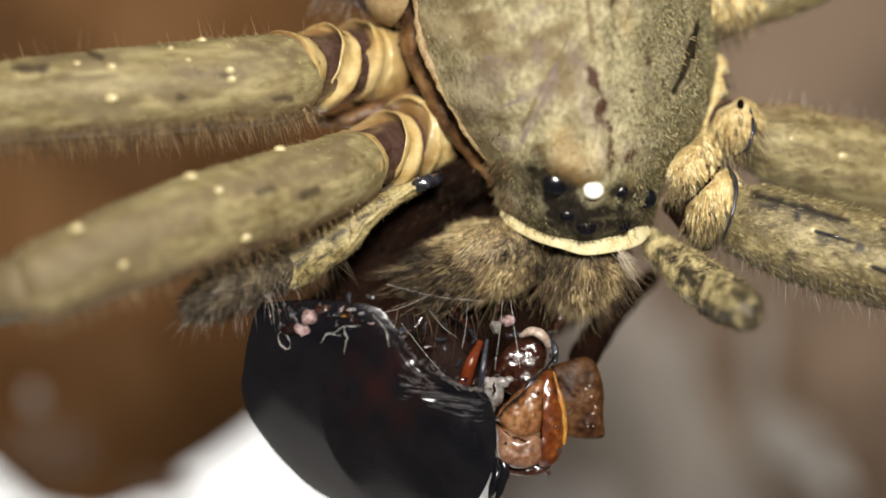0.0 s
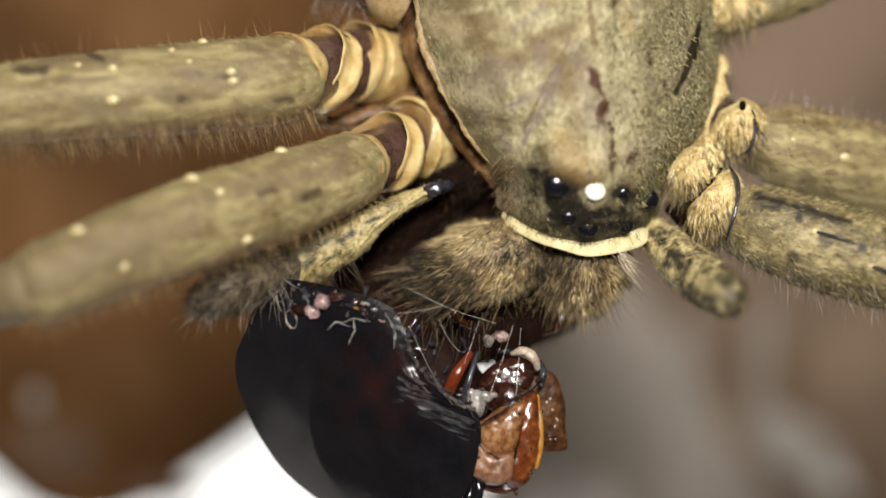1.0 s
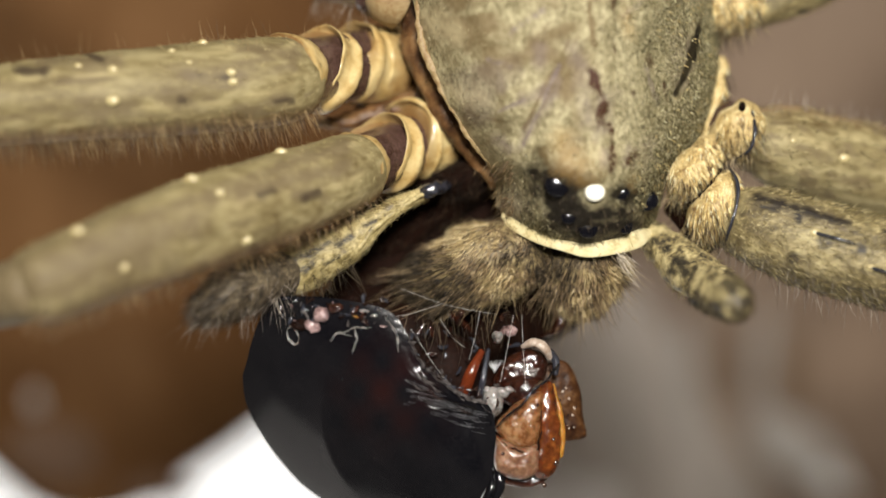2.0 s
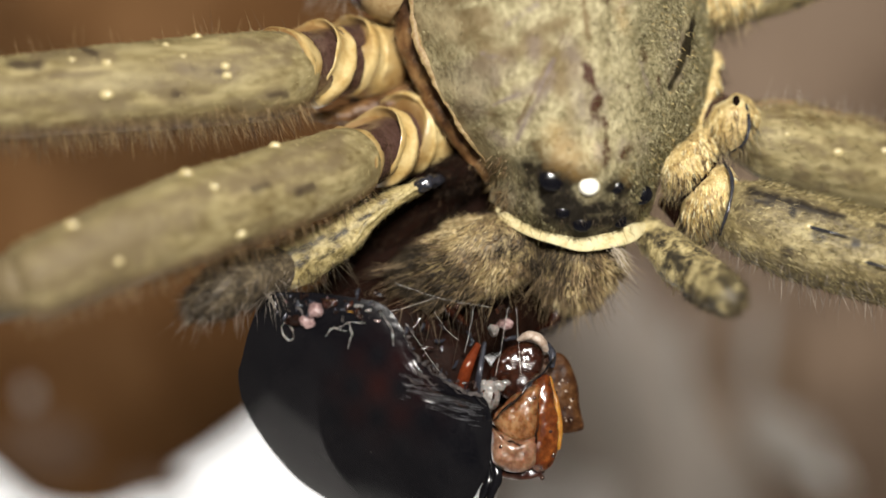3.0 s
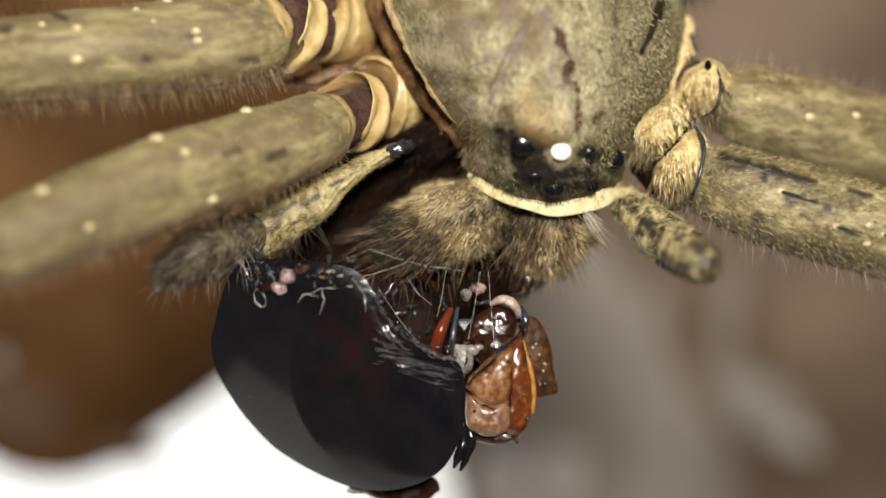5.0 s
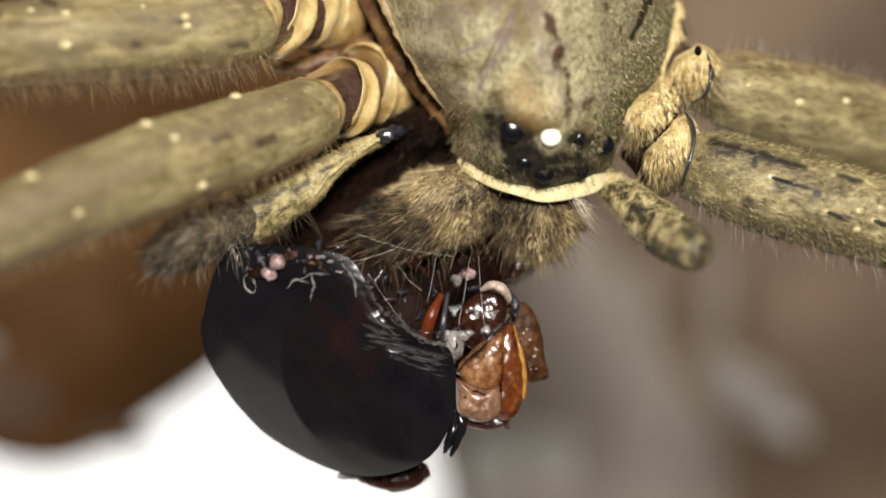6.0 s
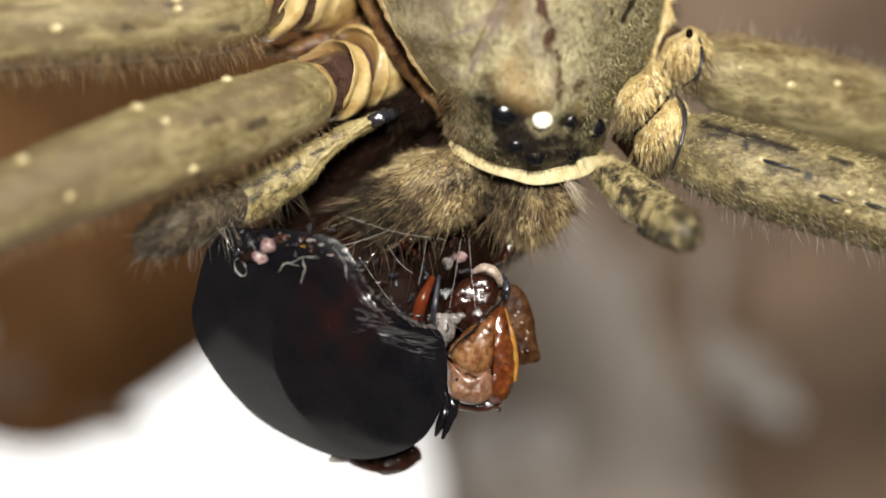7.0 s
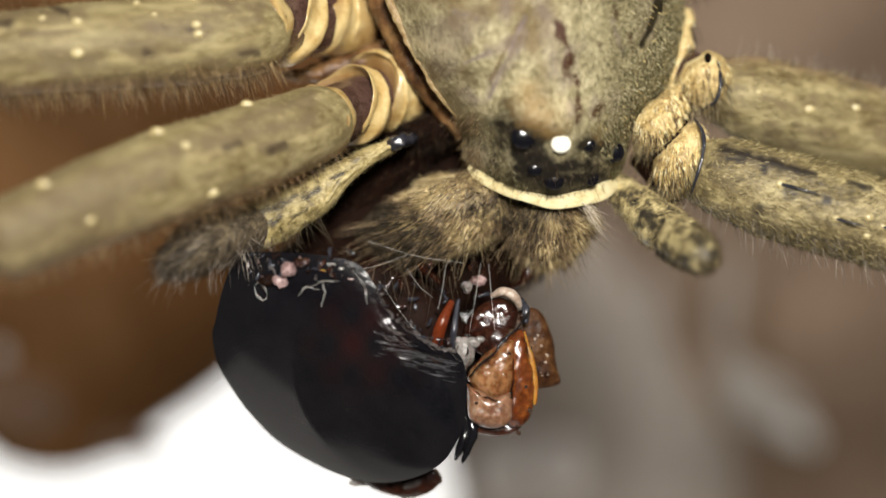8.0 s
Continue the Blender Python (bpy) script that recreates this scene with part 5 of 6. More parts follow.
    # far flank: lower furry leg
    ob, s = leg(spider, [(9.68, 1.20, 0.92, 1.088), (10.48, 0.90, 0.67, 1.345), (12.18, 0.50, 0.07, 1.449), (14.37, 0.30, -0.54, 1.444), (17.36, 0.40, -1.47, 1.335)],
                [(17.57, 0.50, -1.50, 1.263), (21.00, 4.00, -2.32, 1.054), (34.43, 30.00, -5.29, 0.957), (47.57, 61.40, -8.38, 0.702)],
                [(9.79, 1.30, 0.92, 1.015), (9.16, 1.50, 1.43, 0.867), (8.27, 2.00, 2.01, 0.835)],
                [("trochanter", [(9.51, 1.60, 2.32, 0.264), (9.20, 1.00, 1.80, 0.617), (8.83, 1.00, 1.10, 0.786), (8.60, 1.60, 0.55, 0.453)], GOLD, "golden furry trochanter"),
                 ("coxa", [(8.87, 2.20, 3.48, 0.343), (8.55, 1.50, 2.94, 0.603), (8.17, 1.40, 2.31, 0.677), (7.82, 2.00, 1.82, 0.418)], GOLD, "golden furry coxa")],
                FURRY, "straw-brown furry leg with black slashes", 11000, (0.14, 0.32), H_LEG, (1, -0.1, -0.35),
                [((10.07, 0.00, 1.49), (12.83, 0.00, 0.76), 16 * 0.018), ((9.33, 0.00, -0.35), (16.89, 0.00, -2.19), 14 * 0.018)],
                [((10.20, 0, 1.62), (10.95, 0, 1.42), 8 * 0.018), ((10.95, 0, 1.42), (12.10, 0, 1.06), 8 * 0.018), ((12.10, 0, 1.06), (13.20, 0, 0.78), 5 * 0.018), ((11.50, 0, 1.22), (11.55, 0, 0.88), 6 * 0.018), ((10.35, 0, 1.30), (10.80, 0, 1.22), 6 * 0.018), ((13.55, 0, -0.05), (13.66, 0, -0.10), 6 * 0.018), ((14.31, 0, 0.53), (15.04, 0, 0.29), 5 * 0.018)])
    part("joint", tube([(9.41, 0.90, 2.60, 0.037), (9.57, 0.40, 2.17, 0.065), (9.55, 0.10, 1.53, 0.065), (9.37, 0.00, 0.85, 0.055), (9.17, 0.20, 0.20, 0.028)], 24, 10, wob=0.02, wob_size=0.3), JOINT, ob, "dark bluish joint seam")
    for q, r, tip in (((12.00, 0.50, 0.50), 10, (1.25, -0.35, -0.35)), ((13.85, 0.30, -0.81), 8, (0.9, -0.3, -0.25)), ((15.11, 0.30, -0.69), 8, None), ((15.57, 0.30, -1.00), 7, (0.9, -0.3, -0.25)), ((14.92, 0.30, -1.37), 7, None), ((15.76, 0.30, -0.54), 7, None)):
        b = on_tube(s, q)
        spine(ob, b, b + np.array(tip) if tip else None, r * 0.018)
    leg_fringe(ob, s, (0.4, -0.1, -1), 160, (0.5, 1.1), H_GREY, lambda p, n: n[:, 2] < -0.6)
    coxal_fur(ob)
    # solid dark lofts drawn where the hip segments shade each other
    part("hip_shade", tube([(7.56, 2.40, 1.32, 0.229), (7.99, 2.00, 0.93, 0.304), (8.41, 1.90, 0.40, 0.303), (8.87, 1.90, -0.09, 0.227)], 24, 14, wob=0.04, wob_size=0.3), UNDER, ob, "near-black loft put in as shade under the hip segments")
    part("hip_shade", tube([(9.16, 1.20, 2.57, 0.056), (8.80, 0.75, 2.03, 0.13), (8.42, 0.70, 1.58, 0.13), (8.03, 1.20, 1.33, 0.075)], 24, 12, wob=0.03, wob_size=0.3), UNDER, ob, "near-black strip put in as shade between hip segments")
    # far flank: base of a third leg at the top
    ob, s = leg(spider, [(10.72, 4.40, 8.36, 0.785), (11.96, 4.80, 9.10, 1.105), (14.69, 5.60, 10.60, 1.317), (18.50, 6.50, 12.54, 1.252)],
                [(18.70, 6.50, 12.62, 1.172), (22.54, 10.00, 14.19, 1.015), (36.75, 35.00, 21.53, 1.005), (47.92, 61.40, 28.10, 0.702)],
                [(10.91, 4.40, 8.42, 0.707), (10.10, 4.20, 8.34, 0.744), (9.32, 4.20, 8.24, 0.783)],
                [("coxa", [(10.50, 4.00, 8.45, 0.703), (10.03, 3.70, 8.38, 0.855), (9.46, 3.80, 8.23, 0.857), (9.05, 4.40, 8.07, 0.707)], GOLD, "golden furry coxa")],
                FURRY, "tan-brown leg raised beside the carapace", 1500, (0.15, 0.35), H_GOLD, (1, 0, 0.4))
    coxal_fur(ob)
    part("joint", tube([(10.07, 3.30, 8.62, 0.116), (10.19, 3.20, 8.28, 0.154), (10.10, 3.40, 7.99, 0.116)], 14, 10), JOINT, ob, "dark joint seam")


build_room()
build_backdrop()
spider = empty("spider", (0, 0, 0), "olive-tan huntsman spider clinging and feeding on prey", "spider")
build_carapace(spider)
build_underside(spider)
mouth_fur(spider)
jaw_a, jaw_b = build_jaws(spider)
palp_a, palp_b = palps(spider)
build_legs(spider)


# ---- the prey ----
def prey_shell():
    """A domed black shell, creased along one flank and open along the upper edge."""
    edge = [(-5.76, 0.00, -1.73), (-6.20, 0.00, -3.00), (-6.42, 0.00, -3.95), (-6.52, 0.00, -4.42), (-6.36, 0.00, -5.30), (-5.79, 0.00, -6.32), (-5.20, 0.00, -7.10), (-4.30, 0.00, -7.98), (-2.86, 0.00, -8.81), (-1.55, 0.00, -9.24), (-0.20, 0.00, -9.18), (0.96, 0.00, -8.63), (1.62, 0.00, -7.58), (1.77, 0.00, -6.62), (1.78, 0.00, -5.79), (1.51, 0.00, -5.05), (0.68, 0.00, -4.77), (-0.19, 0.00, -4.24), (-0.85, 0.00, -3.54), (-1.26, 0.00, -2.72), (-1.81, 0.00, -2.10), (-3.10, 0.00, -1.80), (-4.58, 0.00, -1.69)]
    o = np.array(flat_xz(edge))
    sides, rings = 220, 110
    c = spline(np.vstack([o, o[:1]]), sides + 1)[:-1]
    mid = np.array(flat_xz([(-2.46, 0.00, -5.79)])[0])
    d = c - mid
    ang = np.arctan2(d[:, 1], d[:, 0])
    # openness of the upper edge and weight of the crease, by direction
    lip = np.exp(-((ang - 0.72) / 0.52) ** 2)
    upper = np.exp(-((ang - 1.15) / 0.95) ** 4)
    low = np.exp(-(np.angle(np.exp(1j * (ang + 2.25))) / 0.95) ** 2)
    rho = np.linspace(0.004, 1, rings) ** 0.8
    top = np.array(flat_xz([(-2.77, 0.00, -2.98)])[0])
    rows = []
    for r in rho:
        p = mid + d * r
        dx = p[:, 0] - top[0]
        side = 0.5 + 0.5 * np.tanh(dx / 1.2)
        far = np.hypot(dx * (1.1 - 0.48 * side), p[:, 1] - top[1] - 1.9 + 0.65 * (dx + np.sqrt(dx * dx + 1.5)))
        out = np.hypot(p[:, 0] - -0.10, p[:, 1] - -5.48) - 3.72
        fold = np.clip(out, 0, 3) ** 2 / (np.clip(out, 0, 3) + 0.12)
        y = -0.9 + 0.078 * far ** 2 / (1 + 0.06 * far) - 0.05 * lip * np.clip((r - 0.80) / 0.2, 0, 1) ** 2 - 0.10 * lip * np.clip(r / 0.8, 0, 1) ** 3 + 0.55 * low * fold + 0.25 * (1 - upper) * r ** 8
        rows.append(np.column_stack([p[:, 0], y, p[:, 1]]))
    v = np.vstack(rows)
    # fine stretch wrinkles beside the open edge
    a = np.tile(ang, rings)
    rr = np.repeat(rho, sides)
    band = np.exp(-((a - 0.36) / 0.40) ** 2) * np.clip((rr - 0.62) / 0.2, 0, 1)
    streak = lattice(np.column_stack([a * 3.0, rr * 11, 0 * a]), 1.0) - 0.5
    v[:, 1] += 0.32 * band * streak + 0.10 * band * (lattice(np.column_stack([a * 7.0, rr * 24, 0 * a]), 1.0, 3.0) - 0.5)
    v[:, 1] += 0.03 * (lattice(v * np.array((1, 0, 1)), 1.6) - 0.5)
    v[:, 1] += 0.02 * np.tile(lip, rings) * np.clip((rr - 0.78) / 0.1, 0, 1) * (lattice(v * np.array((1, 0, 1)), 0.14) - 0.5)
    # widened with depth, so the outline holds from the camera
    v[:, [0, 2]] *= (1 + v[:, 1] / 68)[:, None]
    # mask of the painted grey reflection, outside the crease on the lower flank
    rim = np.tile(low, rings) * np.clip((np.hypot(v[:, 0] - -0.10, v[:, 2] - -5.48) - 3.77) / 0.12, 0, 1)
    f = [q[::-1] for q in grid_faces(rings, sides, True)]
    f.append(tuple(range(sides)))
    red = 0.5 * np.exp(-((v[:, 0] + 1.6) ** 2 + (v[:, 2] + 4.6) ** 2) / 2.0) * (0.5 + 0.5 * np.sin(v[:, 0] * 4) * np.sin(v[:, 2] * 3))
    return (v, f), red, rim


def build_prey():
    prey = empty("prey_insect", (-2.65, 0.00, -5.14), "black glossy beetle prey, torn open, amber inside", "insect")
    shape, red, rim = prey_shell()
    shell = part("shell", shape, SHELL, prey, "glossy black domed shell with creased flank", red=red, rim=rim)
    v = shape[0]
    last = v[-220:]
    ang = np.arctan2(last[:, 2] - last[:, 2].mean(), last[:, 0] - last[:, 0].mean())
    run = last[np.argsort(-ang)]
    run = run[(np.sort(-ang) > -1.15) & (np.sort(-ang) < -0.05)]
    part("shell_lip", tube([(*q, 0.02 + 0.045 * k / len(run[::4])) for k, q in enumerate(run[::4])], 160, 18, flat=0.7, wob=0.06, wob_size=0.22), LIP, shell, "wet thickened shell edge")
    # two dark lofts added to fill the hollow and a gap with shade
    part("interior_filler", tube([(-1.68, 2.40, -2.74, 1.05), (-0.35, 2.40, -3.89, 1.336), (1.18, 2.40, -5.04, 1.183), (2.32, 2.40, -5.23, 0.859)], 30, 24, flat=0.5, wob=0.10, wob_size=0.8), SHELL_IN, prey, "near-black loft filling the shaded hollow interior")
    part("interior_filler", tube([(1.55, 1.70, -5.56, 0.227), (1.81, 1.50, -6.48, 0.32), (1.81, 1.60, -7.34, 0.245), (1.67, 1.80, -7.97, 0.151)], 30, 18, wob=0.05, wob_size=0.4), SHELL_IN, prey, "dark filler loft closing the gap beside the head")
    # amber head and plates
    def lobe(outline, y, bulge, depth, n=90, wob=0.035, lean=0.0, seed=0.0):
        """A swollen plate with a closed outline, domed towards the viewer, with rolled edges and dents."""
        o = np.array(outline, float)
        c = spline(np.vstack([o, o[:1]]), n + 1)[:-1]
        mid = c.mean(0)
        rows = [np.column_stack([mid[0] + 0.9 * (c[:, 0] - mid[0]), np.full(n, y + depth), mid[1] + 0.9 * (c[:, 1] - mid[1])])]
        for a in np.linspace(-0.35, 1.52, 26):
            q = mid + (c - mid) * math.cos(a) ** 0.75
            rows.append(np.column_stack([q[:, 0], y - bulge * math.sin(a) + lean * (q[:, 0] - mid[0]), q[:, 1]]))
        v = np.vstack(rows)
        f = grid_faces(len(rows), n, True)
        f.append(tuple(range(n - 1, -1, -1)))
        f.append(tuple(range((len(rows) - 1) * n, len(rows) * n)))
        v[:, 1] += 3 * wob * (lattice(v * np.array((1, 0.3, 1)), 0.45, seed) - 0.5) + 1.2 * wob * (lattice(v * np.array((1, 0.3, 1)), 0.16, seed + 3) - 0.5)
        return wobble(v, 0.4, 0.4 * wob, seed), f
    front = lobe(flat_xz([(1.80, 0.00, -5.95), (1.94, 0.00, -5.58), (2.38, 0.00, -5.11), (2.96, 0.00, -4.73), (3.33, 0.00, -4.64), (3.36, 0.00, -5.21), (3.27, 0.00, -5.87), (3.18, 0.00, -6.36), (2.71, 0.00, -6.51), (2.13, 0.00, -6.30)]), 0.35, 0.42, 0.9, lean=-0.10, seed=1.0)
    face = part("head_capsule", front, TAN, prey, "tan and amber wet head capsule", at=(2.69, 0.00, -5.51))
    chin = lobe(flat_xz([(1.78, 0.00, -6.05), (2.13, 0.00, -6.25), (2.67, 0.00, -6.45), (3.25, 0.00, -6.36), (3.31, 0.00, -7.02), (3.11, 0.00, -7.40), (2.59, 0.00, -7.54), (2.09, 0.00, -7.40), (1.83, 0.00, -7.07)]), 0.30, 0.50, 0.9, seed=2.0)
    neck = lobe(flat_xz([(2.98, 0.00, -4.79), (3.41, 0.00, -4.30), (3.68, 0.00, -4.42), (3.87, 0.00, -5.12), (4.01, 0.00, -5.87), (4.03, 0.00, -6.69), (3.83, 0.00, -7.27), (3.46, 0.00, -7.54), (3.10, 0.00, -7.36), (3.15, 0.00, -6.69), (3.20, 0.00, -5.95), (3.13, 0.00, -5.29)]), 0.55, 0.45, 1.0, lean=0.20, seed=3.0)
    rear = lobe(flat_xz([(2.67, 0.00, -4.05), (3.33, 0.00, -3.72), (3.79, 0.00, -3.59), (4.12, 0.00, -3.72), (4.39, 0.00, -4.17), (4.59, 0.00, -4.79), (4.65, 0.00, -5.41), (4.79, 0.00, -6.03), (4.67, 0.00, -6.21), (4.16, 0.00, -6.31), (3.41, 0.00, -6.28), (2.75, 0.00, -6.20), (2.59, 0.00, -5.21)]), 1.60, 0.35, 0.8, wob=0.035, lean=0.10, seed=4.0)
    crown = lobe(flat_xz([(1.68, 0.00, -4.50), (1.84, 0.00, -3.97), (2.26, 0.00, -3.51), (2.84, 0.00, -3.30), (3.37, 0.00, -3.43), (3.51, 0.00, -3.88), (3.37, 0.00, -4.38), (2.92, 0.00, -4.59), (2.42, 0.00, -4.71), (2.01, 0.00, -4.67)]), 1.00, 0.40, 0.9, wob=0.05, seed=5.0)
    part("plate", chin, CHIN, face, "flesh-coloured wet lower lobe")
    part("plate", neck, COLLAR, face, "translucent red-orange neck plate")
    part("plate", crown, RUST, face, "dark red glossy domed plate")
    hind_plate = part("plate", rear, HIND, face, "matte brown hind plate with pale dots", at=(4.00, 1.50, -4.80))
    for k in range(16):
        q = on_carapace(rear, (4.12 + rng.normal(0, 0.14), 0, -5.12 + rng.normal(0, 0.40)), 0.01)
        part("dot", ball(q, rng.uniform(0.02, 0.045), (1, 0.6, 1), 8, 10), BONE if k % 3 else WET, hind_plate)
    hind_limb = part("limb", tube([(4.60, 2.6, -4.5, 0.40), (5.00, 3.6, -3.9, 0.50), (5.75, 5.0, -3.0, 0.50), (6.70, 6.2, -2.1, 0.42), (7.60, 7.0, -1.40, 0.30)], 30, 16, wob=0.05, wob_size=0.6), UNDER, face, "dark hind limb", at=(5.0, 4.0, -3.5))
    # slit and groove are raised near-black strips drawing the shade in the creases
    for rows, mat, text in (([((2.07, 0.00, -6.31), 0.012), ((2.38, 0.00, -6.50), 0.022), ((2.74, 0.00, -6.61), 0.026), ((3.20, 0.00, -6.49), 0.02)], SHELL_IN, "near-black strip for the shade in the mouth slit"), ([((2.22, 0.00, -6.23), 0.015), ((2.69, 0.00, -6.36), 0.05), ((3.12, 0.00, -6.26), 0.02)], FLESH, "pinkish lip ridge"), ([((3.28, 0.00, -5.21), 0.02), ((3.31, 0.00, -5.87), 0.022), ((3.22, 0.00, -6.49), 0.03), ((3.27, 0.00, -7.19), 0.02)], SHELL_IN, "near-black strip for the shade in a groove")):
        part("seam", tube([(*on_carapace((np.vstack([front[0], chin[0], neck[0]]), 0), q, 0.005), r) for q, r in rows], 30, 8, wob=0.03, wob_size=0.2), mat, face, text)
    wet = [(front, 9), (chin, 9), (neck, 9), (neck, 9)]
    for rows, mat, text in (
            ([(3.54, 0.75, -7.48, 0.13), (3.00, 0.75, -7.62, 0.20), (2.30, 0.75, -7.56, 0.22), (1.88, 0.75, -7.36, 0.18)], RUST, "dark red lower jaw plate"),
            ([(1.91, 1.20, -4.39, 0.45), (2.64, 0.70, -4.73, 0.559), (3.39, 0.80, -4.83, 0.485)], RUST, "dark red torn flesh"),
            ([(-1.81, 3.00, -9.49, 0.231), (-0.94, 2.60, -9.63, 0.402), (0.02, 2.40, -9.68, 0.439), (0.76, 2.40, -9.37, 0.344)], RUST, "rust-red tail segment")):
        plate = tube(rows, 50, 32, flat=0.55, wob=0.045, wob_size=0.5, seed=rows[0][0])
        part("plate", plate, mat, prey if rows[0][0] < 0.5 else face, text)
        wet.append((plate, rows[0][0]))
    part("plate_edge", tube([(3.66, 0.55, -4.42, 0.065), (3.83, 0.55, -5.04, 0.098), (3.97, 0.55, -5.62, 0.111), (4.04, 0.55, -6.20, 0.098), (4.02, 0.55, -6.78, 0.052)], 40, 10, wob=0.02, wob_size=0.3), AMBERLIT, face, "bright orange-yellow plate edge")
    part("pale_ring", tube([(2.66, 0.70, -3.18, 0.09), (3.02, 0.40, -3.05, 0.155), (3.36, 0.40, -3.22, 0.160), (3.54, 0.60, -3.52, 0.10)], 24, 14, wob=0.02, wob_size=0.4), BONE, face, "pale pinkish curved sclerite")
    part("limb", tube([(0.74, 0.60, -4.91, 0.223), (0.96, 0.30, -4.11, 0.204), (1.30, 0.50, -3.38, 0.111)], 24, 14), RED, face, "glossy red limb stump")
    part("limb", tube([(1.26, 0.50, -5.08, 0.13), (1.36, 0.20, -4.32, 0.111), (1.52, 0.50, -3.32, 0.074)], 24, 12), JOINT, face, "black limb stump")
    part("limb", tube([(3.82, 0.20, -3.73, 0.044), (3.38, -0.20, -4.25, 0.033), (2.97, -0.30, -4.57, 0.038), (2.60, -0.35, -5.06, 0.028), (2.20, -0.30, -5.38, 0.033), (1.84, -0.25, -5.80, 0.021)], 30, 10, wob=0.02, wob_size=0.3), SHELL, face, "thin black bristly limb")
    part("limb", tube([(1.80, 0.90, -6.90, 0.14), (1.95, 0.50, -7.30, 0.18), (1.98, 0.40, -7.75, 0.17), (1.82, 0.45, -8.20, 0.15), (1.66, 0.50, -8.68, 0.05)], 30, 12, wob=0.02, wob_size=0.3), SHELL, prey, "black clawed limb")
    part("limb", tube([(1.72, 0.80, -7.35, 0.16), (1.72, 0.60, -7.82, 0.17), (1.56, 0.60, -8.25, 0.15), (1.42, 0.70, -8.60, 0.05)], 20, 12), SHELL, prey, "short black limb")
    part("limb", tube([(3.58, 0.90, -3.34, 0.112), (3.76, 0.70, -3.65, 0.13), (3.75, 0.60, -4.07, 0.093)], 20, 12), JOINT, face, "black limb joint")
    for c, mat, sq, text in (
                             ((-4.02, 0.00, -2.28, 0.34), FLESH, (1, 0.8, 0.95), "pink wet tissue"), ((-4.30, 0.20, -2.66, 0.30), FLESH, (1.1, 0.5, 0.9), "pink wet tissue"), ((-4.72, 0.20, -2.62, 0.26), SHELL_IN, (1.4, 0.5, 0.9), "dark wet tissue"), ((-3.55, 0.20, -2.05, 0.24), RUST, (1.3, 0.5, 0.8), "dark red tissue"), ((1.80, 0.60, -2.90, 0.223), PULP, (0.9, 0.7, 1.2), "pale wet scrap"),
                             ((2.18, 0.90, -2.69, 0.262), FLESH, (1.4, 0.6, 0.8), "pink wet tissue"), ((-2.62, 0.20, -2.12, 0.12), PULP, (1.6, 0.4, 0.5), "white torn membrane"), ((-2.30, 0.20, -2.26, 0.10), PULP, (1.4, 0.4, 0.6), "white torn membrane"), ((-2.85, 0.20, -2.30, 0.10), AMBERLIT, (1.8, 0.4, 0.4), "amber torn membrane"),
                             ((-1.90, 2.20, -9.57, 0.228), PULP, (1.6, 0.6, 0.6), "pale torn tail edge")):
        c = (*on_carapace(shape, c, 0.4 * c[3]), c[3]) if c[0] < -0.5 and c[2] > -8 else c
        part("tissue", ball(c[:3], 0.8 * c[3], sq, 18, 26, 0.22, c[0]), mat, prey if c[0] < 0.5 else face, text)
    loop = [on_carapace(shape, (-4.92 + 0.17 * math.cos(g) - 0.08 * math.sin(g), 0, -2.98 + 0.30 * math.sin(g)), 0.03) for g in np.linspace(0, 2 * np.pi, 13)]
    part("fibre_and_glint", tube([(*q, 0.028 + 0.015 * math.sin(k)) for k, q in enumerate(loop)], 60, 10, wob=0.02, wob_size=0.2), PULP, prey, "pale loop of membrane")
    for a, b, c in (((-3.70, -0.10, -3.14), (-3.42, -0.35, -2.86), (-2.99, -0.40, -2.93)), ((-2.98, -0.70, -3.54), (-2.84, -0.50, -3.00), (-2.89, -0.20, -2.64)), ((-3.27, -0.35, -2.82), (-2.81, -0.30, -2.64), (-2.36, -0.20, -2.68)), ((-1.91, 0.20, -2.29), (-1.54, 0.10, -2.84), (-1.45, 0.20, -3.40))):
        a, b, c = (on_carapace(shape, q, 0.04) for q in (a, b, c))
        part("fibre_and_glint", tube([(*a, 0.008), (*b, 0.026), (*c, 0.006)], 24, 8, flat=0.5, wob=0.035, wob_size=0.2), PULP, prey, "white torn membrane strand")
    # thin pale grey lines that draw the highlights of fine shell ridges
    g = np.linspace(0, 1, 7)
    lines = []
    for k in range(70):
        x0, z0 = rng.uniform(-1.3, 1.1), 0.0
        z0 = -4.35 - 0.45 * (x0 + 1.0) * (x0 < 0.4) - 0.75 * (x0 >= 0.4) - rng.gamma(1.6, 0.22)
        ln = rng.uniform(0.2, 0.75)
        row = [on_carapace(shape, (x0 + ln * q, 0, z0 - ln * (0.42 * q - 0.22 * q * q)), 0.004) for q in g]
        r = rng.uniform(0.004, 0.010)
        lines.append(tube([(*q, r * math.sin(0.15 + 2.8 * w)) for q, w in zip(row, g)], 12, 5))
    part("glint_line", joined(*lines), RIDGE_GLINT, shell, "fine pale lines standing in for highlights on shell ridges", kind="stuff")
    # shreds added along the open edge, standing in for streaks of highlight
    for k in range(9):
        m = run[int(rng.integers(len(run) // 3, len(run)))]
        q = np.array([m + np.array((-0.12, 0, -0.12)) * rng.uniform(0.3, 4.5)])[0]
        along = np.array((0.75, 0, -0.45)) * rng.uniform(0.15, 0.45)
        e = [on_carapace(shape, q + along * s + np.array((0, 0, 0.1 * s * s)), 0.03) for s in (-1, 0, 1)]
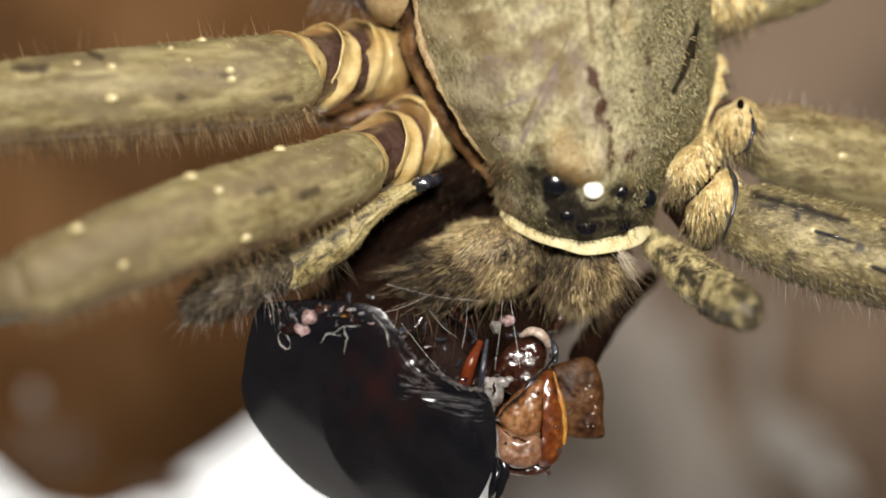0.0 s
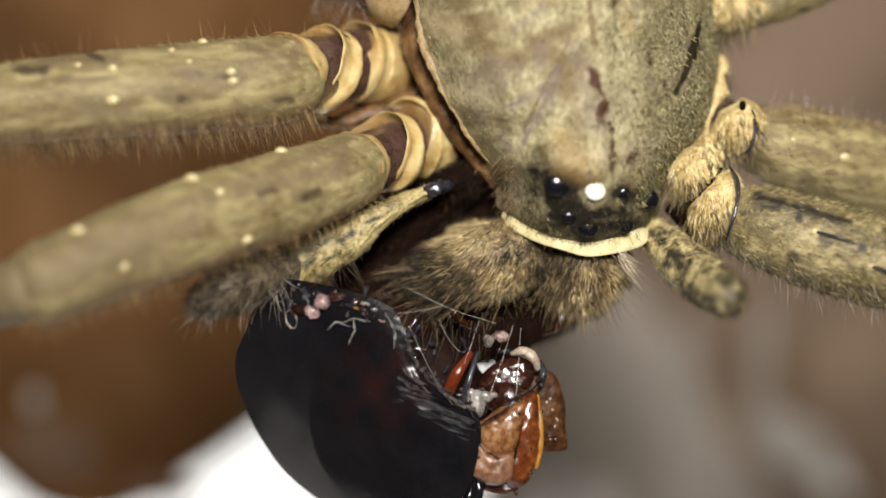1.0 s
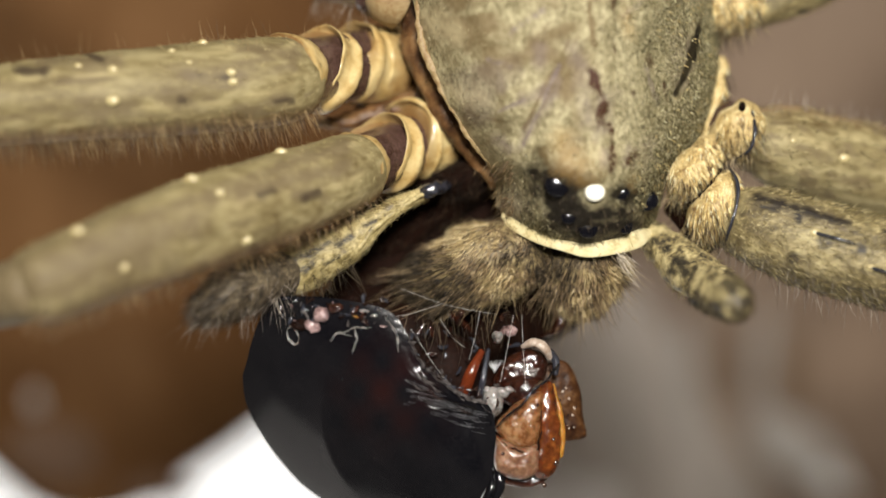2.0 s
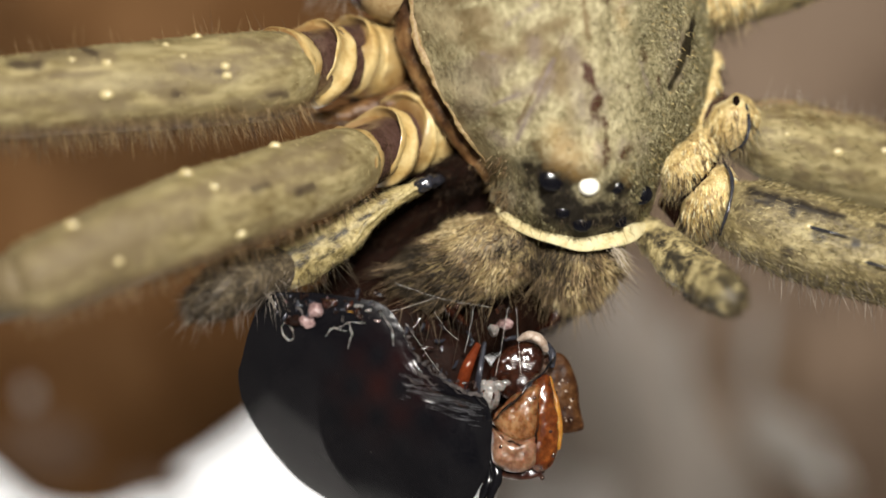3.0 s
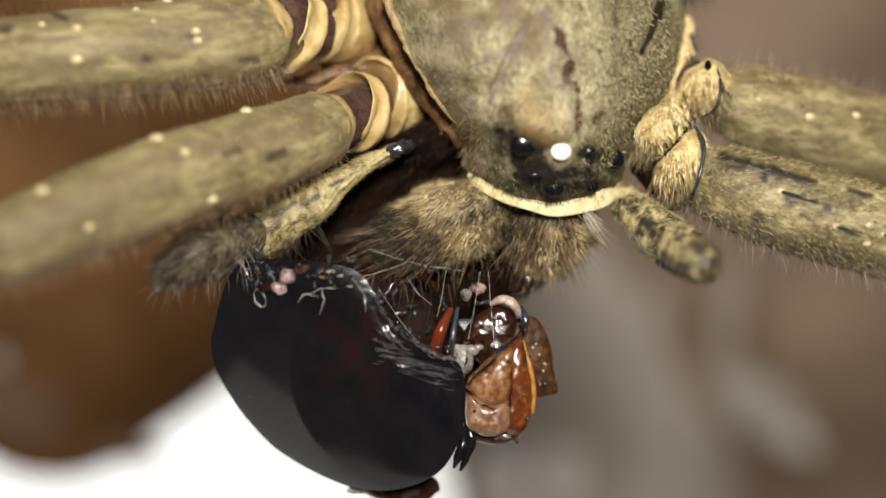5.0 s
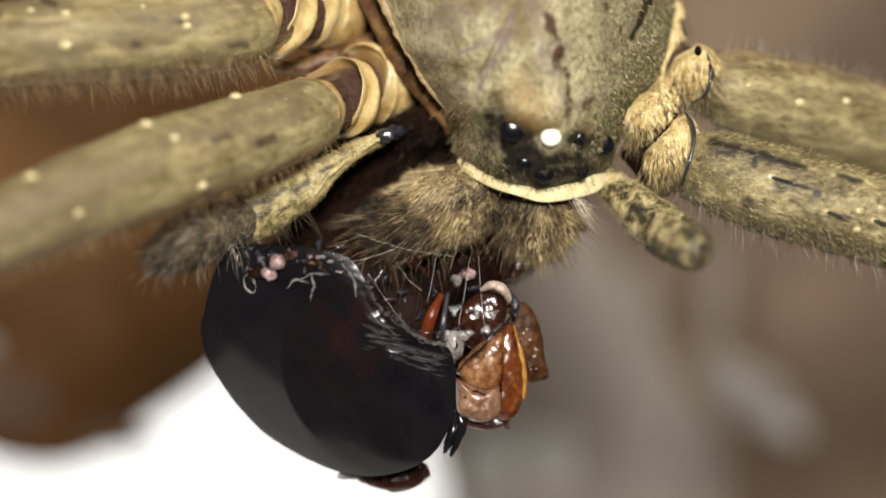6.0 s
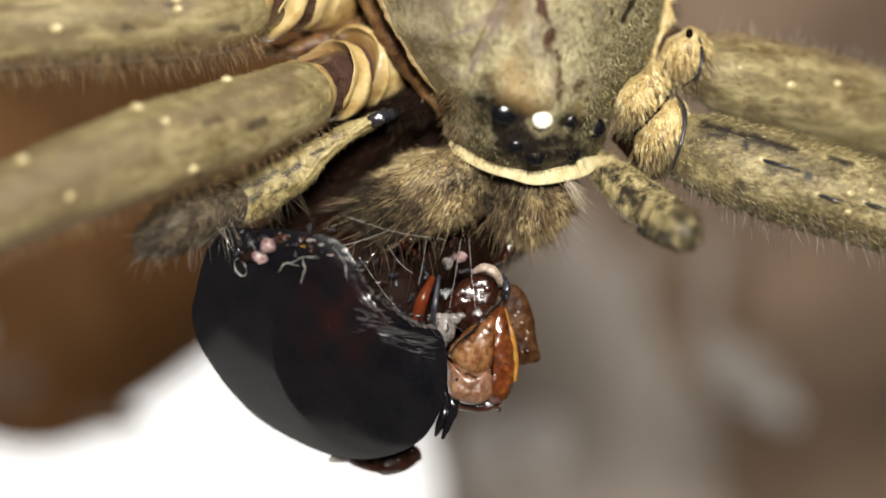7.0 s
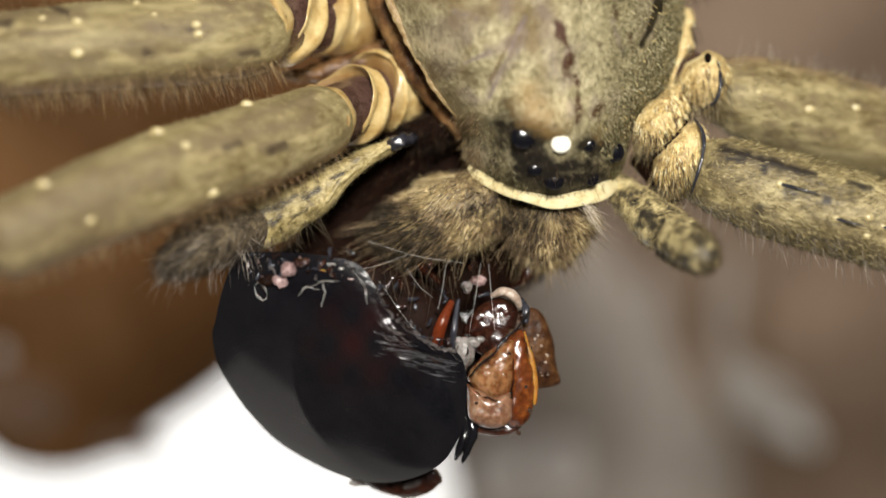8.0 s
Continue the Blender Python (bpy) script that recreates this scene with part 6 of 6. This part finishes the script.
        part("fibre_and_glint", tube([(*e[0], 0.004), (*e[1], rng.uniform(0.012, 0.03)), (*e[2], 0.004)], 18, 8, flat=0.5, wob=0.03, wob_size=0.2), (LIP, WET, LIP)[k % 3], prey, "glossy shred standing in for a highlight streak")
    a, b = np.array((3.82, 0.10, -3.73)), np.array((1.81, -0.40, -5.81))
    p = a + rng.random((70, 1)) * (b - a)
    part("bristle", hairs(p, np.tile((-0.5, -0.6, -0.3), (70, 1)), (0.10, 0.28), 0.010, (-0.5, -0.3, -0.8), 0.5, 0.1, 0.4, 2), H_DARK, face, "short bristles on the thin limb", kind="stuff")
    for c, r, sq in (((1.74, 0.42, -5.02), 0.40, (0.85, 0.6, 1.25)), ((1.98, 0.40, -4.72), 0.24, (1.1, 0.6, 0.8)), ((1.66, 0.50, -5.45), 0.20, (0.8, 0.6, 1.4)), ((2.22, 0.45, -4.62), 0.15, (1.2, 0.6, 0.8)), ((1.52, 0.40, -4.66), 0.14, (1, 0.6, 1))):
        part("tissue", ball(c, r, sq, 20, 26, 0.06, c[2]), PULP, face, "grey-white wet pulp")
    skin = (np.vstack([front[0], chin[0], neck[0], crown[0]]), 0)
    # small wet debris round the wound
    def shard(q, r, mat, on, k):
        way = rng.normal(0, 1, 3) * np.array((1, 0.4, 1))
        way /= np.linalg.norm(way)
        q, bent = np.array(q), rng.normal(0, 0.5, 3) * r
        rows = [(*(q - way * r * 1.6), r * 0.25), (*(q + bent), r * 0.6), (*(q + way * r * 1.6), r * 0.12)]
        part("shred", tube(rows, 8, 8, flat=0.45, wob=0.25 * r, wob_size=0.15, seed=k * 0.37), mat, on)
    for k in range(50):
        x, z = rng.uniform(-5.6, -1.9), -1.95 + rng.normal(0, 0.22) - 0.05 * k % 0.5
        r = rng.uniform(0.03, 0.12)
        shard(on_carapace(shape, (x, 0, z), 0.5 * r), r, (SHELL_IN, JOINT, RUST, LIP, JOINT, SHELL_IN, JOINT, LIP, RUST, FLESH, JOINT, SHELL_IN)[k % 12], prey, k)
    for k in range(46):
        q = run[int(rng.integers(0, len(run)))] + np.array((rng.normal(0.1, 0.14), rng.uniform(-0.1, 0.5), rng.normal(0.08, 0.14)))
        r = rng.uniform(0.03, 0.10)
        shard(q, r, (JOINT, SHELL_IN, RUST, LIP, JOINT, SHELL_IN)[k % 6], prey, k)
    for k in range(26):
        q = (rng.uniform(-1.3, 2.6), rng.uniform(0.6, 1.6), -3.0 + rng.normal(0, 0.55))
        shard(q, rng.uniform(0.05, 0.16), (JOINT, RUST, SHELL_IN, JOINT, SHELL_IN, RUST)[k % 6], face, k)
    for c in ((2.57, -0.10, -4.36, 0.11), (1.18, 0.00, -4.59, 0.092), (3.46, 0.60, -7.66, 0.112), (3.83, 0.30, -6.92, 0.111), (1.71, 0.10, -2.95, 0.129), (3.62, 0.50, -3.82, 0.13), (3.87, 0.10, -4.87, 0.074), (3.72, 0.00, -6.15, 0.074), (-1.07, 0.10, -3.02, 0.092), (0.59, 0.80, -2.12, 0.131), (2.09, -0.30, -6.68, 0.073), (3.17, 0.00, -5.05, 0.074)):
        at = c[:3] if c[0] < 0.5 else on_carapace(skin, c, 0.2 * c[3])
        part("fluid_drop", ball(at, 0.8 * c[3], (1, 0.7, 1), 12, 16), WET, prey if c[0] < 0.5 else face, "glistening drop that catches a glint")
    for k in range(11):
        q = (rng.uniform(-6.0, -0.2), 0, rng.uniform(-9.0, -2.6))
        r = rng.uniform(0.006, 0.014)
        part("dust_speck", ball(on_carapace(shape, q, 0.5 * r), r, (rng.uniform(0.8, 2.2), 0.8, 1), 6, 8), PULP, shell)
    # small beads added to give the wet plates their many tiny highlights
    for plate, x in wet:
        if x > 0.5:
            p, n = scatter(plate, 60, lambda p, n: n[:, 1] < -0.45)
            for q in p[:4]:
                r = rng.uniform(0.014, 0.032)
                part("fluid_drop", ball(q, r, (1, 0.8, 1), 8, 10), WET, face, "glistening drop that catches a glint")
    # silk drawn between the jaws and the wound
    for a, b in (((-1.44, -0.30, -1.35), (1.70, 0.20, -2.10)), ((-1.08, 0.20, -2.66), (0.77, 0.20, -5.06)), ((-2.54, -0.20, -2.37), (-0.15, 0.20, -1.83)), ((1.14, 0.20, -2.10), (0.86, 0.10, -3.58)), ((2.26, 0.30, -2.11), (1.88, 0.10, -4.32)), ((2.53, 0.30, -2.11), (2.71, 0.00, -4.31)), ((-0.15, 0.60, -2.30), (0.68, 0.40, -3.22))):
        m = 0.5 * (np.array(a) + np.array(b)) + np.array((0, 0, -0.12))
        part("silk_strand", thread((a, m, b), 0.0018), SILK, prey, "thin pale silk strand")
    # stiff bristles at the torn edge
    p = np.column_stack([rng.uniform(-1.5, 2.4, 44), rng.uniform(0.2, 0.8, 44), rng.uniform(-2.9, -1.8, 44)])
    part("bristle", hairs(p, np.tile((0.0, -0.5, -0.8), (44, 1)), (0.6, 1.5), 0.009, (0.1, -0.2, -1), 0.5, 0.1, 0.2, 3), H_DARK, prey, "dark bristles hanging over the wound", kind="stuff")
    return prey, face, hind_plate, hind_limb


prey, prey_head, rear_plate, hind_limb = build_prey()


# ---- what moves ----
def motions():
    # seconds, x, z, turn of the shell; x, z, turn of the head
    prey_rows = [(0, -2.800, -5.145, 3.50, 2.620, -5.310, 0.60), (0.5, -2.590, -5.210, 1.05, 2.858, -5.515, 0.60), (0.8, -3.060, -4.870, -8.40, 1.930, -5.790, -8.80), (1, -3.110, -4.850, -8.90, 1.870, -5.825, -9.20),
                 (1.5, -2.876, -5.030, -3.80, 2.330, -5.655, -3.70), (3, -2.704, -5.137, -0.84, 2.619, -5.556, -1.10), (3.5, -2.685, -5.130, -0.59, 2.650, -5.532, -0.68), (4, -2.690, -5.128, -0.45, 2.640, -5.526, -0.72), (4.5, -2.670, -5.143, -0.28, 2.659, -5.528, -0.70),
                 (6, -2.663, -5.130, -0.16, 2.688, -5.514, -0.17), (6.5, -2.670, -5.142, -0.10, 2.685, -5.520, -0.20), (7, -2.680, -5.137, -0.05, 2.683, -5.508, -0.20), (8, -2.650, -5.140, 0.10, 2.700, -5.505, 0.10)]
    def turned(t):
        return -3 if t < 0.6 else 0
    walk(prey, [(t, pose(x * MM, 0, z * MM, 0, -a, turned(t))) for t, x, z, a, hx, hz, ha in prey_rows])
    walk(prey_head, [(t, pose(x * MM, 0, z * MM, 0, -a, turned(t)).inverted() @ pose(hx * MM, 0, hz * MM, 0, -ha, 0)) for t, x, z, a, hx, hz, ha in prey_rows])
    def nudge(ob, rows, base=(0, 0, 0)):
        o = [p - q for p, q in zip(ob["origin"], base)]
        walk(ob, [(t, pose((o[0] + x) * MM, o[1] * MM, (o[2] + z) * MM, 0, -a, 0)) for t, x, z, a in rows])
    nudge(palp_a, [(0, -0.246, 0.152, 1.65), (0.5, -0.18, 0.074, 2.51), (1, 0.088, 0.009, -1.12), (1.5, 0, 0, 0), (3, -0.031, 0.013, 1.19), (4.5, -0.015, 0.0, 1.0), (6, -0.013, 0.003, 1.13), (8, 0, 0.003, 1.04)])
    nudge(palp_b, [(0, 0.261, -0.526, 4.09), (0.5, 0.149, -0.373, 3.77), (1, -0.118, 0.152, -1.11), (1.5, 0, 0, 0), (3, 0.036, -0.097, 0.69), (4.5, 0.073, -0.123, 0.82), (6, 0.068, -0.153, 0.93), (8, 0.071, -0.124, 0.75)])
    for ob in (jaw_a, jaw_b):
        nudge(ob, [(0, 0.046, 0.031, 0.16), (0.5, -0.018, 0.036, 0.03), (1, 0.016, 0.03, -0.27), (1.5, 0, 0, 0), (3, -0.016, 0.05, 1.2), (6, -0.018, 0.051, 1.21), (8, -0.02, 0.05, 1.25)])

    # the hind plate slides in behind the neck as the prey is turned, and the hind limb folds away
    hind = [(0, 0.86, -0.40, -9), (0.5, 0.82, -0.40, -8), (0.8, 0.22, 0, 3), (1, 0.15, 0, 3), (1.5, 0.12, -0.05, 0), (8, 0.16, -0.05, 0)]
    nudge(rear_plate, hind, prey_head["origin"])
    nudge(hind_limb, [(0, 0, 0, 0), (0.5, -0.1, 0.05, 2), (0.8, -2.6, 0.9, 30), (8, -2.6, 0.9, 30)], prey_head["origin"])


motions()
